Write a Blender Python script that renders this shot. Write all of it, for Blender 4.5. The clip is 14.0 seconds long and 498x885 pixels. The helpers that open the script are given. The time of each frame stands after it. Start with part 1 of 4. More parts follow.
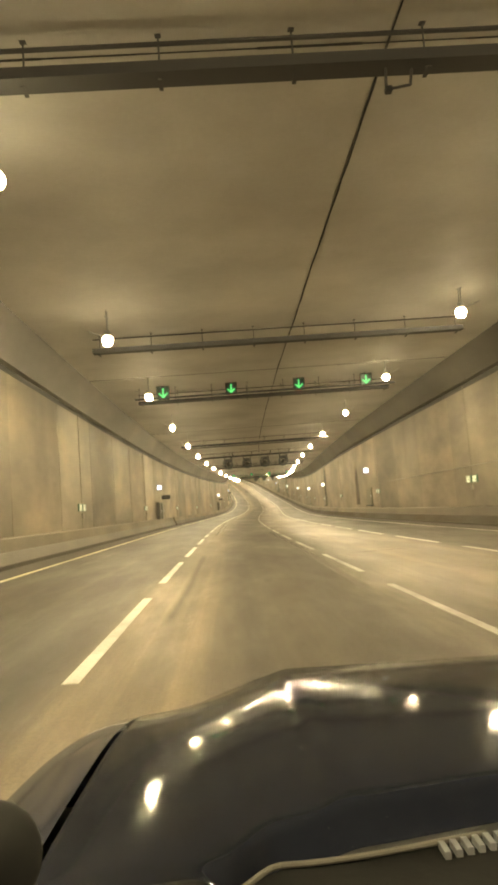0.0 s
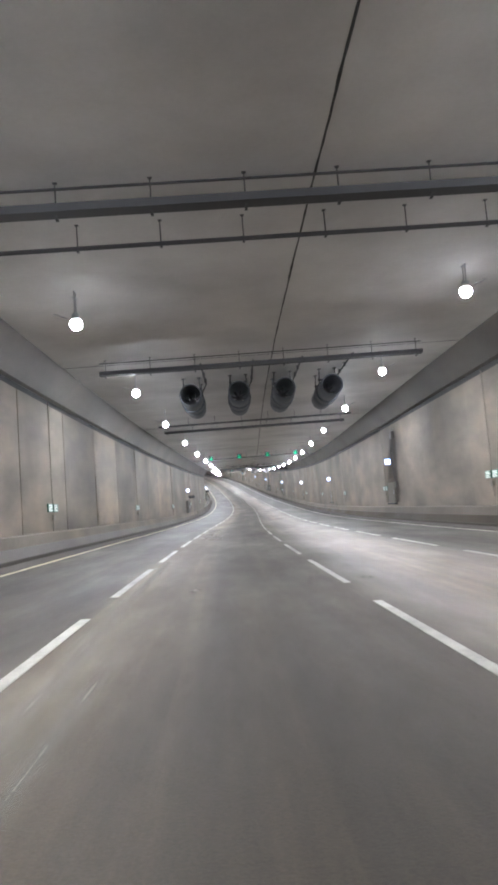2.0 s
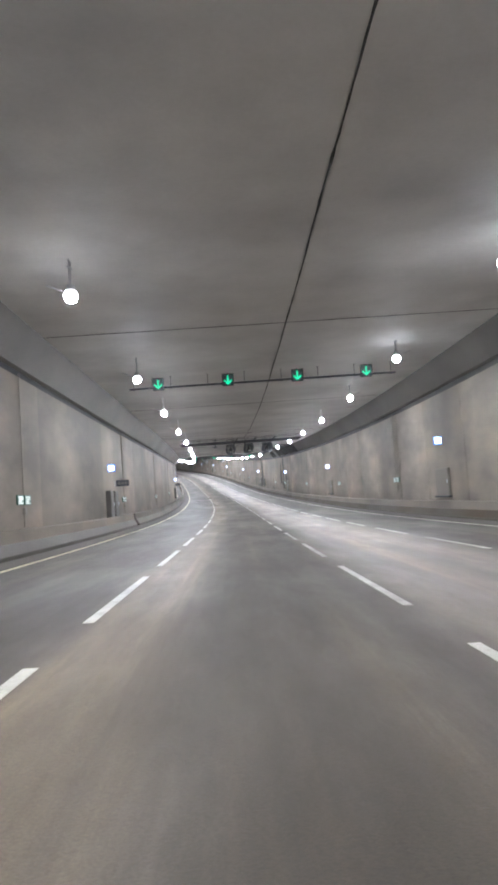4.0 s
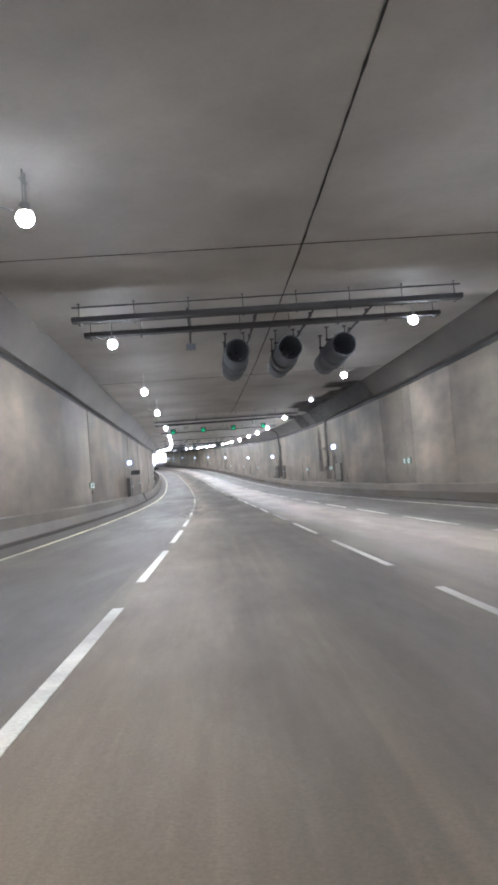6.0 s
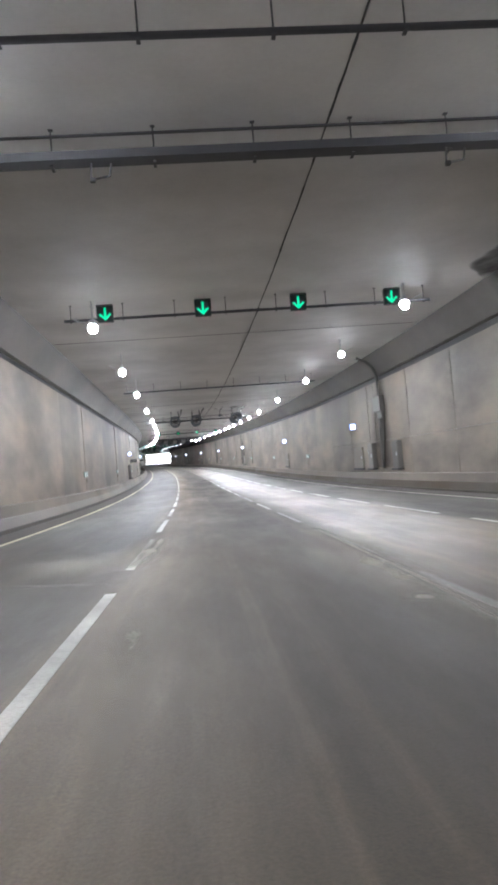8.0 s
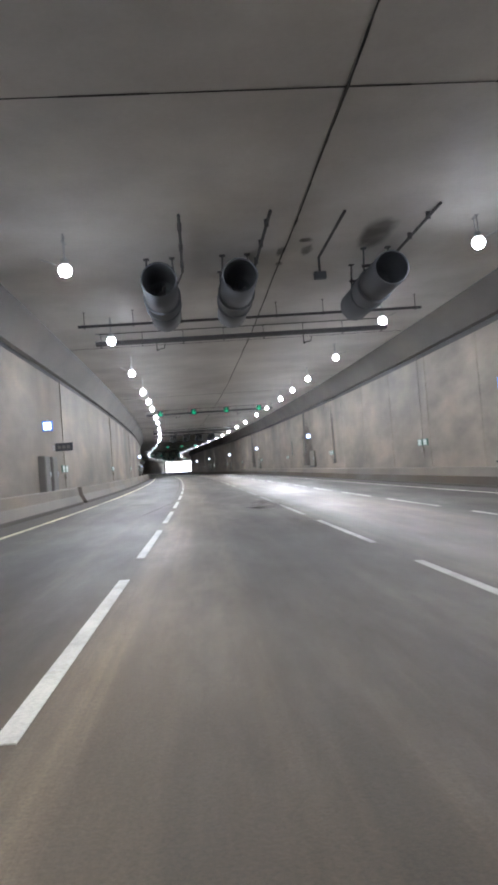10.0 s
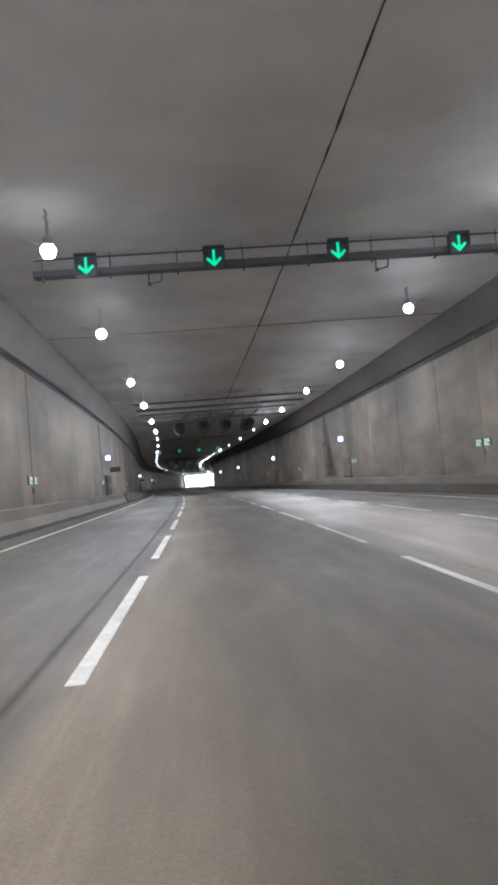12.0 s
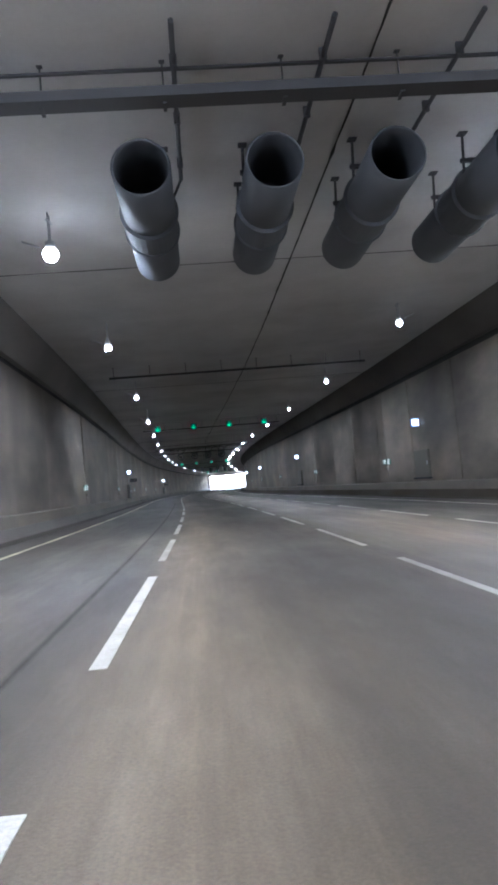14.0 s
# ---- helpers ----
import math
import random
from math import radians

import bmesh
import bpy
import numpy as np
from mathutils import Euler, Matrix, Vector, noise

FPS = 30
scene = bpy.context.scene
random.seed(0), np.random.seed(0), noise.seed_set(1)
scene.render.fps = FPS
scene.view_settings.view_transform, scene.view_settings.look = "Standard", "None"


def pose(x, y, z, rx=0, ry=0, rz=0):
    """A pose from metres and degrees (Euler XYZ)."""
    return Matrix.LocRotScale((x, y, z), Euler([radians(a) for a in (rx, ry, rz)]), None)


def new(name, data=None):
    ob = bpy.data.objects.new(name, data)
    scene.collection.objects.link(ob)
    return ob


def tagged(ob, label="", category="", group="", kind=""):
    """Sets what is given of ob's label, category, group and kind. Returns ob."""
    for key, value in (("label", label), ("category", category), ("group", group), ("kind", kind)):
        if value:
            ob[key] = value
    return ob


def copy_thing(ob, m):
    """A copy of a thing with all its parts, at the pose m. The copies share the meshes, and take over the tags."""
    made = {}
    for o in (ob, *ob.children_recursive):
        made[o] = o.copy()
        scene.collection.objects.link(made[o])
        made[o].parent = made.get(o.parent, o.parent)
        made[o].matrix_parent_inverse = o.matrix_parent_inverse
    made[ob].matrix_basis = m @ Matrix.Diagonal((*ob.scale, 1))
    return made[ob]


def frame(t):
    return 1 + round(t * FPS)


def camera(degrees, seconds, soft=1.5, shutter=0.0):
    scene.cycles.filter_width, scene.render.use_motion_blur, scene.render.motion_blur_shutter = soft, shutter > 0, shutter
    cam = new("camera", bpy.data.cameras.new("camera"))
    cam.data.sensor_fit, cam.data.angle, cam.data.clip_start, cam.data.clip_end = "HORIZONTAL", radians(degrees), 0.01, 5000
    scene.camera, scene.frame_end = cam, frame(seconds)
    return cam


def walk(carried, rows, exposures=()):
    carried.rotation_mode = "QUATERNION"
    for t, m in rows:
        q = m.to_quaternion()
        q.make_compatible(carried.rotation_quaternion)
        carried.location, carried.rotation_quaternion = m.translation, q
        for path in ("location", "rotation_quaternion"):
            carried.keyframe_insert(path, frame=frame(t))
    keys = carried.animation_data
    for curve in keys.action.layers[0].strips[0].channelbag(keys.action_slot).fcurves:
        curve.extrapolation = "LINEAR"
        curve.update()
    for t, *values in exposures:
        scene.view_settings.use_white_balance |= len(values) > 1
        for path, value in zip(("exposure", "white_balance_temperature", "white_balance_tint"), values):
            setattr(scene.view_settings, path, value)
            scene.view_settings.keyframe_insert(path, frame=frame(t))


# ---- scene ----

# ------------------------------------------------------------------ the line of the road
# Curvature across and along, in 1/1000 per metre, every 25 m from 60 m behind the origin.
BEND = [0.201, 0.024, -0.159, -0.366, -0.749, -1.013, -0.61, 0.186, 0.655, 0.744, 0.596, 0.668, 0.683, 0.35, 0.523, 0.7, 0.611,
        0.544, 0.966, 0.833, 0.036, -0.641, -0.888, -0.97, -0.994, -0.798, -0.436, -0.04, 0.308, 0.562, 0.699, 0.72, 0.646, 0.516, 0.362, 0.201, 0.038]
SAG = [-0.211, -0.126, -0.036, 0.071, 0.073, 0.068, 0.203, 0.372, 0.564, 0.43, 0.284, 0.498, 0.584, 0.366, 0.2, 0.105, -0.015,
       -0.113, -0.018, 0.005, 0.003, -0.001, 0.015, 0.023, 0.003, -0.028, -0.039, -0.013, 0.033, 0.076, 0.101, 0.104, 0.094, 0.075, 0.052, 0.029, 0.005]
STEP = 2.0
RS = np.arange(-60, 840.1, STEP)
_k = np.arange(-60, 841, 25.0)
_zero = int(np.searchsorted(RS, 0.0))
RPSI = np.cumsum(np.interp(RS, _k, BEND)) * STEP * 1e-3
RTH = np.cumsum(np.interp(RS, _k, SAG)) * STEP * 1e-3
RPSI, RTH = RPSI - RPSI[_zero], RTH - RTH[_zero] - 0.04
RX = np.cumsum(-np.sin(RPSI) * np.cos(RTH)) * STEP
RY = np.cumsum(np.cos(RPSI) * np.cos(RTH)) * STEP
RZ = np.cumsum(np.sin(RTH)) * STEP
RX, RY, RZ = RX - RX[_zero], RY - RY[_zero], RZ - RZ[_zero]
FALL = -0.02          # the carriageway falls to the right


def road_z(u):
    return FALL * (u - 1.2)


def heading(s):
    return float(np.interp(s, RS, RPSI)), float(np.interp(s, RS, RTH))


def spot(s, u, h):
    """A place: s metres along the road, u to the right of the first lane line, h above it."""
    x, y, z = (float(np.interp(s, RS, a)) for a in (RX, RY, RZ))
    p = heading(s)[0]
    return Vector((x + u * math.cos(p), y + u * math.sin(p), z + h))


def on_line(s, u, h, turn=0.0, lean=True):
    """The pose of a thing on the road's line: its x to the right, its y ahead."""
    p, t = heading(s)
    m = Matrix.Translation(spot(s, u, h)) @ Matrix.Rotation(p + radians(turn), 4, "Z")
    return m @ Matrix.Rotation(t, 4, "X") if lean else m


# ------------------------------------------------------------------ camera
EYE = 1.212
ROWS = [(0.0, -13.54, 1.25, -2.31, 5.62, -4.21), (0.5, -0.64, 1.39, -2.73, 5.67, -4.18), (1.0, 12.25, 1.52, -2.91, 5.66, -4.17),
        (1.5, 25.16, 1.65, -2.99, 5.66, -4.23), (2.0, 38.07, 1.77, -2.82, 5.64, -4.42), (2.5, 51.0, 1.83, -2.56, 5.58, -4.37),
        (3.0, 64.07, 1.87, -2.35, 5.54, -4.21), (3.5, 77.4, 1.82, -2.02, 5.44, -4.09), (4.0, 90.92, 1.72, -1.72, 5.34, -4.07),
        (4.5, 104.59, 1.59, -1.56, 5.18, -4.14), (5.0, 118.35, 1.45, -1.61, 4.93, -4.28), (5.5, 132.15, 1.32, -1.95, 4.53, -4.48),
        (6.0, 145.95, 1.23, -2.5, 4.11, -4.59), (6.5, 159.97, 1.18, -3.14, 3.72, -4.66), (7.0, 174.37, 1.18, -3.66, 3.39, -4.91),
        (7.5, 188.64, 1.17, -3.82, 3.2, -5.02), (8.0, 202.69, 1.16, -3.91, 3.15, -4.79), (8.5, 216.8, 1.12, -3.87, 2.73, -4.57),
        (9.0, 230.99, 1.09, -3.87, 2.54, -4.47), (9.5, 245.21, 1.06, -3.92, 2.47, -4.49), (10.0, 259.41, 1.03, -3.96, 2.5, -4.6),
        (10.5, 273.56, 0.99, -3.85, 2.6, -4.74), (11.0, 287.58, 0.98, -3.79, 2.89, -4.91), (11.5, 301.49, 0.93, -3.76, 3.0, -5.1),
        (12.0, 315.4, 0.92, -3.84, 3.06, -5.25), (12.5, 329.41, 0.9, -3.88, 3.17, -4.88), (13.0, 343.47, 0.91, -3.87, 3.27, -4.82),
        (13.5, 357.73, 0.9, -3.69, 3.36, -5.2), (14.0, 371.99, 0.87, -3.67, 3.47, -5.34)]


def eye_pose(s, u, yaw, pitch, roll):
    p, t = heading(s)
    return (Matrix.Translation(spot(s, u, EYE + road_z(u))) @ Matrix.Rotation(p + radians(yaw), 4, "Z")
            @ Matrix.Rotation(t + radians(90 + pitch), 4, "X") @ Matrix.Rotation(radians(roll), 4, "Z"))


cam = camera(40.15, 14.0, soft=3.4)
walk(cam, [(r[0], eye_pose(*r[1:])) for r in ROWS],
     exposures=[(0.0, 4.9, 18000, 3), (0.4, 4.84, 9400, 6), (0.8, 4.82, 7380, 10), (1.2, 4.82, 6750, 12), (2.0, 4.84, 6140, 13), (6.0, 4.9, 6080, 13),
                (8.5, 4.88, 6080, 13), (10.4, 4.38, 6070, 13), (11.5, 4.3, 6020, 13), (12.6, 4.6, 5960, 13), (13.0, 4.78, 5940, 13), (13.5, 4.97, 5720, 13), (14.0, 5.1, 5520, 13)])

# ------------------------------------------------------------------ daylight beyond the far mouth
world = bpy.data.worlds.new("world")
scene.world = world
world.use_nodes = True
_n = world.node_tree.nodes
_sky = _n.new("ShaderNodeTexSky")
_sky.sky_type, _sky.sun_disc, _sky.sun_elevation, _sky.sun_rotation = "NISHITA", False, radians(50), radians(40)
world.node_tree.links.new(_sky.outputs[0], _n["Background"].inputs[0])
_n["Background"].inputs[1].default_value = 0.12
sun = new("sun", bpy.data.lights.new("sun", "SUN"))
sun.data.energy, sun.data.angle, sun.data.color = 3.0, radians(0.5), (1.0, 0.95, 0.88)
sun.matrix_world = pose(0, 700, 60, 40, 0, -140)

LAMP_GLOW = 196.0      # the clear lower lens of the lamps

# ------------------------------------------------------------------ materials


def nodes_of(name):
    m = bpy.data.materials.new(name)
    m.use_nodes = True
    t = m.node_tree
    return m, t, t.nodes["Principled BSDF"]


def add(t, kind, **vals):
    n = t.nodes.new(kind)
    for k, v in vals.items():
        n.inputs[k].default_value = v
    return n


def ramp(t, fac, stops):
    r = t.nodes.new("ShaderNodeValToRGB")
    while len(r.color_ramp.elements) < len(stops):
        r.color_ramp.elements.new(0.5)
    for e, (p, c) in zip(r.color_ramp.elements, stops):
        e.position, e.color = p, (*c, 1) if len(c) == 3 else c
    t.links.new(fac, r.inputs[0])
    return r.outputs[0]


def mixed(t, kind, fac, a, b):
    n = t.nodes.new("ShaderNodeMix")
    n.data_type, n.blend_type = "RGBA", kind
    for sock, v in ((n.inputs[0], fac), (n.inputs[6], a), (n.inputs[7], b)):
        if hasattr(v, "is_output"):
            t.links.new(v, sock)
        else:
            sock.default_value = v if not isinstance(v, tuple) else (*v, 1)
    return n.outputs[2]


def mapped(t, source, scale):
    m = add(t, "ShaderNodeMapping")
    m.inputs["Scale"].default_value = scale
    t.links.new(source, m.inputs[0])
    return m.outputs[0]


def noise_of(t, vec, scale, detail=5.0, rough=0.6):
    n = add(t, "ShaderNodeTexNoise", Scale=scale, Detail=detail, Roughness=rough)
    t.links.new(vec, n.inputs["Vector"])
    return n.outputs[0]


def bump(t, b, height, strength, distance=0.02):
    n = add(t, "ShaderNodeBump", Strength=strength, Distance=distance)
    t.links.new(height, n.inputs["Height"])
    t.links.new(n.outputs[0], b.inputs["Normal"])


def grey(v, warm=0.0):
    return (v * (1 + warm), v, v * (1 - warm))


def tan(v, warm=0.0):
    """A grey that leans to yellow."""
    return (v * (1 + 0.85 * warm), v, v * (1 - 0.95 * warm))


def plain(name, colour, rough=0.5, metal=0.0, vary=0.25, scale=3.0):
    """Painted or bare things, with dirt at two scales."""
    m, t, b = nodes_of(name)
    pos = t.nodes.new("ShaderNodeNewGeometry").outputs["Position"]
    big, fine = noise_of(t, pos, scale), noise_of(t, pos, scale * 14)
    both = add(t, "ShaderNodeMath")
    both.operation = "ADD"
    t.links.new(big, both.inputs[0])
    t.links.new(fine, both.inputs[1])
    c = tuple(colour)
    t.links.new(ramp(t, both.outputs[0], [(0.35, tuple(x * (1 - vary) for x in c)), (0.65, tuple(min(1, x * (1 + vary)) for x in c))]), b.inputs["Base Color"])
    b.inputs["Roughness"].default_value, b.inputs["Metallic"].default_value = rough, metal
    bump(t, b, fine, 0.15, 0.005)
    return m


def glowing(name, colour, strength):
    m, t, b = nodes_of(name)
    b.inputs["Base Color"].default_value = (*[0.5 * c for c in colour], 1)
    b.inputs["Emission Color"].default_value, b.inputs["Emission Strength"].default_value = (*colour, 1), strength
    b.inputs["Roughness"].default_value = 0.3
    return m


def wall_concrete(name, base, streaks=0.5, warm=0.08, cloudy=1.0, runs=0.0, grain=0.5):
    """Cast concrete with cloudy stains, rain streaks down the face and form marks."""
    m, t, b = nodes_of(name)
    pos = t.nodes.new("ShaderNodeNewGeometry").outputs["Position"]
    rnd = t.nodes.new("ShaderNodeObjectInfo").outputs["Random"]
    cloud = noise_of(t, mapped(t, pos, (0.2, 0.2, 0.5)), 1.0, 5.0, 0.55)
    run = noise_of(t, mapped(t, pos, (0.15, 0.15, 0.06)), 1.0, 2.5, 0.5)
    fine = noise_of(t, pos, 9.0, 6.0, 0.7)
    c1 = ramp(t, cloud, [(0.3, tan(base * (1 - 0.32 * cloudy), warm)), (0.55, tan(base, warm)), (0.75, tan(base * (1 + 0.22 * cloudy), warm * 1.25))])
    c2 = ramp(t, run, [(0.34, grey(0.5, 0.02)), (0.48, grey(0.82, 0.02)), (0.62, grey(1.0))])
    c = mixed(t, "MULTIPLY", streaks, c1, c2)
    c = mixed(t, "MULTIPLY", grain, c, ramp(t, fine, [(0.3, grey(0.7)), (0.7, grey(1.0))]))
    c = mixed(t, "MULTIPLY", 0.45, c, ramp(t, rnd, [(0.0, grey(0.6, -0.04)), (0.5, grey(0.9, 0.0)), (1.0, grey(1.15, 0.05))]))
    if runs:
        # dirty water that has run down from the ledge, a different way on every stretch
        where = noise_of(t, mapped(t, pos, (0.16, 0.16, 0.05)), 1.0, 2.5, 0.5)
        far = noise_of(t, mapped(t, pos, (0.3, 0.3, 0.0)), 1.0, 2.0, 0.5)
        sep = t.nodes.new("ShaderNodeSeparateXYZ")
        t.links.new(t.nodes.new("ShaderNodeTexCoord").outputs["Object"], sep.inputs[0])
        reach = add(t, "ShaderNodeMath")
        reach.operation = "MULTIPLY_ADD"
        reach.inputs[1].default_value, reach.inputs[2].default_value = 9.0, -3.0
        t.links.new(far, reach.inputs[0])
        low = t.nodes.new("ShaderNodeMath")
        low.operation = "ADD"
        t.links.new(sep.outputs[2], low.inputs[0])
        t.links.new(reach.outputs[0], low.inputs[1])
        height = t.nodes.new("ShaderNodeMapRange")
        height.inputs[1].default_value, height.inputs[2].default_value = 3.0, 8.0
        t.links.new(low.outputs[0], height.inputs[0])
        mask = mixed(t, "MULTIPLY", 1.0, ramp(t, where, [(0.44, grey(0.0)), (0.7, grey(1.0))]), ramp(t, height.outputs[0], [(0.0, grey(0.0)), (1.0, grey(1.0))]))
        c = mixed(t, "MIX", mixed(t, "MULTIPLY", 1.0, mask, grey(runs)), c, tan(base * 0.35, warm))
    t.links.new(c, b.inputs["Base Color"])
    t.links.new(ramp(t, cloud, [(0.3, grey(0.6)), (0.7, grey(0.85))]), b.inputs["Roughness"])
    b.inputs["Specular IOR Level"].default_value = 0.2
    bump(t, b, fine, 0.6 * grain, 0.01)
    return m


def asphalt():
    """Worn asphalt: aggregate, wheel tracks, pale dust and dark patches drawn out along the lanes."""
    m, t, b = nodes_of("asphalt")
    uv = t.nodes.new("ShaderNodeUVMap").outputs[0]          # metres to the right, metres along
    pos = t.nodes.new("ShaderNodeNewGeometry").outputs["Position"]
    drift = noise_of(t, mapped(t, uv, (1.7, 0.03, 1)), 1.0, 6.0, 0.65)
    patch = noise_of(t, mapped(t, uv, (0.4, 0.09, 1)), 1.0, 7.0, 0.68)
    grain = noise_of(t, pos, 55.0, 4.0, 0.7)
    sep = t.nodes.new("ShaderNodeSeparateXYZ")
    t.links.new(uv, sep.inputs[0])
    track = add(t, "ShaderNodeMath")
    track.operation = "MULTIPLY"
    track.inputs[1].default_value = 2 * math.pi / 1.8
    t.links.new(sep.outputs[0], track.inputs[0])
    wave = add(t, "ShaderNodeMath")
    wave.operation = "SINE"
    t.links.new(track.outputs[0], wave.inputs[0])
    c = ramp(t, patch, [(0.32, tan(0.032, 0.44)), (0.46, tan(0.04, 0.44)), (0.56, tan(0.05, 0.42)), (0.7, tan(0.082, 0.36))])
    c = mixed(t, "MULTIPLY", 0.9, c, ramp(t, drift, [(0.34, grey(0.72)), (0.5, grey(0.93)), (0.58, grey(1.1)), (0.7, grey(1.65))]))
    # each lane has its own tone: u from -6 to 14 as 0 to 1, its edges ragged
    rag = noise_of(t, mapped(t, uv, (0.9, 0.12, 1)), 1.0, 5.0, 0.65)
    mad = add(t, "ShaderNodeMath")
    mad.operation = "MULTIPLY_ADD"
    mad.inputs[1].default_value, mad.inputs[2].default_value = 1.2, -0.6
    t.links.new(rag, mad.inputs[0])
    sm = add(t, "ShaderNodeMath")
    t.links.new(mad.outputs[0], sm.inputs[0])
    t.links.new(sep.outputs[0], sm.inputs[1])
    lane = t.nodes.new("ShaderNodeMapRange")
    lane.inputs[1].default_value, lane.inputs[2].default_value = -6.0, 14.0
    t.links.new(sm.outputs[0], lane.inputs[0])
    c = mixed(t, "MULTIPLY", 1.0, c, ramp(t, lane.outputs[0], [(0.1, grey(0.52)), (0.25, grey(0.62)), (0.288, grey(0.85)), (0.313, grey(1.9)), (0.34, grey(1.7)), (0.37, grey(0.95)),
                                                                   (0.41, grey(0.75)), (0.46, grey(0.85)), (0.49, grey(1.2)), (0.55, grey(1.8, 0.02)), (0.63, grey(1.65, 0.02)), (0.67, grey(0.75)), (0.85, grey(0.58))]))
    wv = t.nodes.new("ShaderNodeMapRange")
    wv.inputs[1].default_value, wv.inputs[2].default_value = -1, 1
    t.links.new(wave.outputs[0], wv.inputs[0])
    c = mixed(t, "MULTIPLY", 0.25, c, ramp(t, wv.outputs[0], [(0.0, grey(0.7)), (1.0, grey(1.0))]))
    c = mixed(t, "MULTIPLY", 0.5, c, ramp(t, grain, [(0.35, grey(0.6)), (0.65, grey(1.25))]))
    t.links.new(c, b.inputs["Base Color"])
    rough = ramp(t, patch, [(0.3, grey(0.75)), (0.7, grey(0.56))])
    smoother = ramp(t, lane.outputs[0], [(0.47, grey(1.0)), (0.52, grey(0.76)), (0.62, grey(0.76)), (0.7, grey(1.0))])   # polished third lane
    t.links.new(mixed(t, "MULTIPLY", 1.0, rough, smoother), b.inputs["Roughness"])
    b.inputs["Specular IOR Level"].default_value = 0.36
    bump(t, b, grain, 0.35, 0.006)
    return m


def worn_paint(name, colour, faded=0.45):
    """Road paint, rubbed through to the asphalt in places and dirtied by tyres."""
    m, t, b = nodes_of(name)
    pos = t.nodes.new("ShaderNodeNewGeometry").outputs["Position"]
    wear, fine, long = noise_of(t, pos, 2.2, 6.0, 0.7), noise_of(t, pos, 40.0, 3.0), noise_of(t, pos, 0.22, 4.0, 0.6)
    c = ramp(t, wear, [(0.33, tuple(0.66 * x for x in colour)), (0.5, tuple(0.9 * x for x in colour)), (0.7, colour)])
    c = mixed(t, "MULTIPLY", 0.5, c, ramp(t, fine, [(0.3, grey(0.55)), (0.6, grey(1.0))]))
    c = mixed(t, "MIX", ramp(t, long, [(faded - 0.12, grey(0.75)), (faded + 0.1, grey(0.0))]), c, (0.1, 0.09, 0.075))
    t.links.new(c, b.inputs["Base Color"])
    b.inputs["Roughness"].default_value = 0.6
    bump(t, b, fine, 0.2, 0.004)
    return m


ASPHALT = asphalt()
PANEL = wall_concrete("panel_concrete", 0.19, 0.45, 0.2, 1.5, 0.7, 0.14)
# near-black base, the shadow line over the panels painted into the concrete
RECESS = wall_concrete("shaded_recess_concrete", 0.04, 0.4, 0.05)
CEILING = wall_concrete("ceiling_concrete", 0.58, 0.15, 0.02, 0.8, grain=0.2)
# darker copy of the beam concrete, the right side's dimness painted in
DIM_BEAM = wall_concrete("dim_beam_concrete", 0.13, 0.4, 0.14, 1.0, 0.0, 0.2)
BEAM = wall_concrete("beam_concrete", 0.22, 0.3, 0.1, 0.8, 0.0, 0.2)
BARRIER = wall_concrete("barrier_concrete", 0.16, 0.6, 0.2)
FOOT = wall_concrete("dusty_barrier_foot", 0.125, 0.5, 0.15)
DARK_FOOT = wall_concrete("dark_barrier_foot", 0.035, 0.5, 0.5)
DARK_GAP = plain("joint_dark", (0.03, 0.03, 0.03), 0.9)
WHITE_LINE = worn_paint("white_line", (0.5, 0.465, 0.395))
FADED_LINE = worn_paint("faded_white_line", (0.42, 0.39, 0.33), 0.5)
GHOST_LINE = worn_paint("ghost_line", (0.17, 0.158, 0.14), 0.6)
YELLOW_LINE = worn_paint("yellow_line", (0.52, 0.445, 0.28))
STEEL = plain("galvanised_steel", (0.32, 0.33, 0.34), 0.45, 0.8)
DARK_STEEL = plain("dark_pipe", (0.06, 0.06, 0.064), 0.8, 0.1)
FAN_PAINT = plain("fan_casing", (0.088, 0.096, 0.108), 0.75, 0.0)
BLACK = plain("black_plastic", (0.02, 0.02, 0.022), 0.5)
GREY_BOX = plain("grey_cabinet", (0.075, 0.069, 0.06), 0.65)
RUBBER = plain("black_cable", (0.02, 0.02, 0.02), 0.7)
CABLE = plain("dusty_cable", (0.07, 0.066, 0.06), 0.8)
BLUE = plain("blue_enamel", (0.02, 0.12, 0.5), 0.4)
GREEN_PLATE = plain("green_enamel", (0.012, 0.06, 0.036), 0.4)
LENS = glowing("lamp_lens", (0.93, 0.97, 1.0), LAMP_GLOW)
LENS_DIM = glowing("lamp_lens_dimmed", (0.9, 0.96, 1.0), LAMP_GLOW * 0.6)
# added glow that stands in for lamp glare and brightens the ceiling
GLOBE = glowing("lamp_glare_globe", (0.93, 0.97, 1.0), 1.8)
GLOBE_DIM = glowing("dim_glare_globe", (0.9, 0.96, 1.0), 0.4)
SIGN_GLOW = glowing("lit_white_panel", (0.75, 0.88, 1.0), 0.35)
GREEN_GLOW = glowing("green_arrow_light", (0.01, 1.0, 0.45), 0.034)
EXIT_GLOW = glowing("exit_sign_symbol", (0.88, 1.0, 0.9), 0.05)
CABINET = plain("dusty_beige_cabinet", (0.105, 0.092, 0.074), 0.75)
CONDUIT = plain("dusty_conduit", (0.13, 0.115, 0.095), 0.75)
TRIM = plain("matt_black_trim", (0.006, 0.006, 0.006), 0.85)


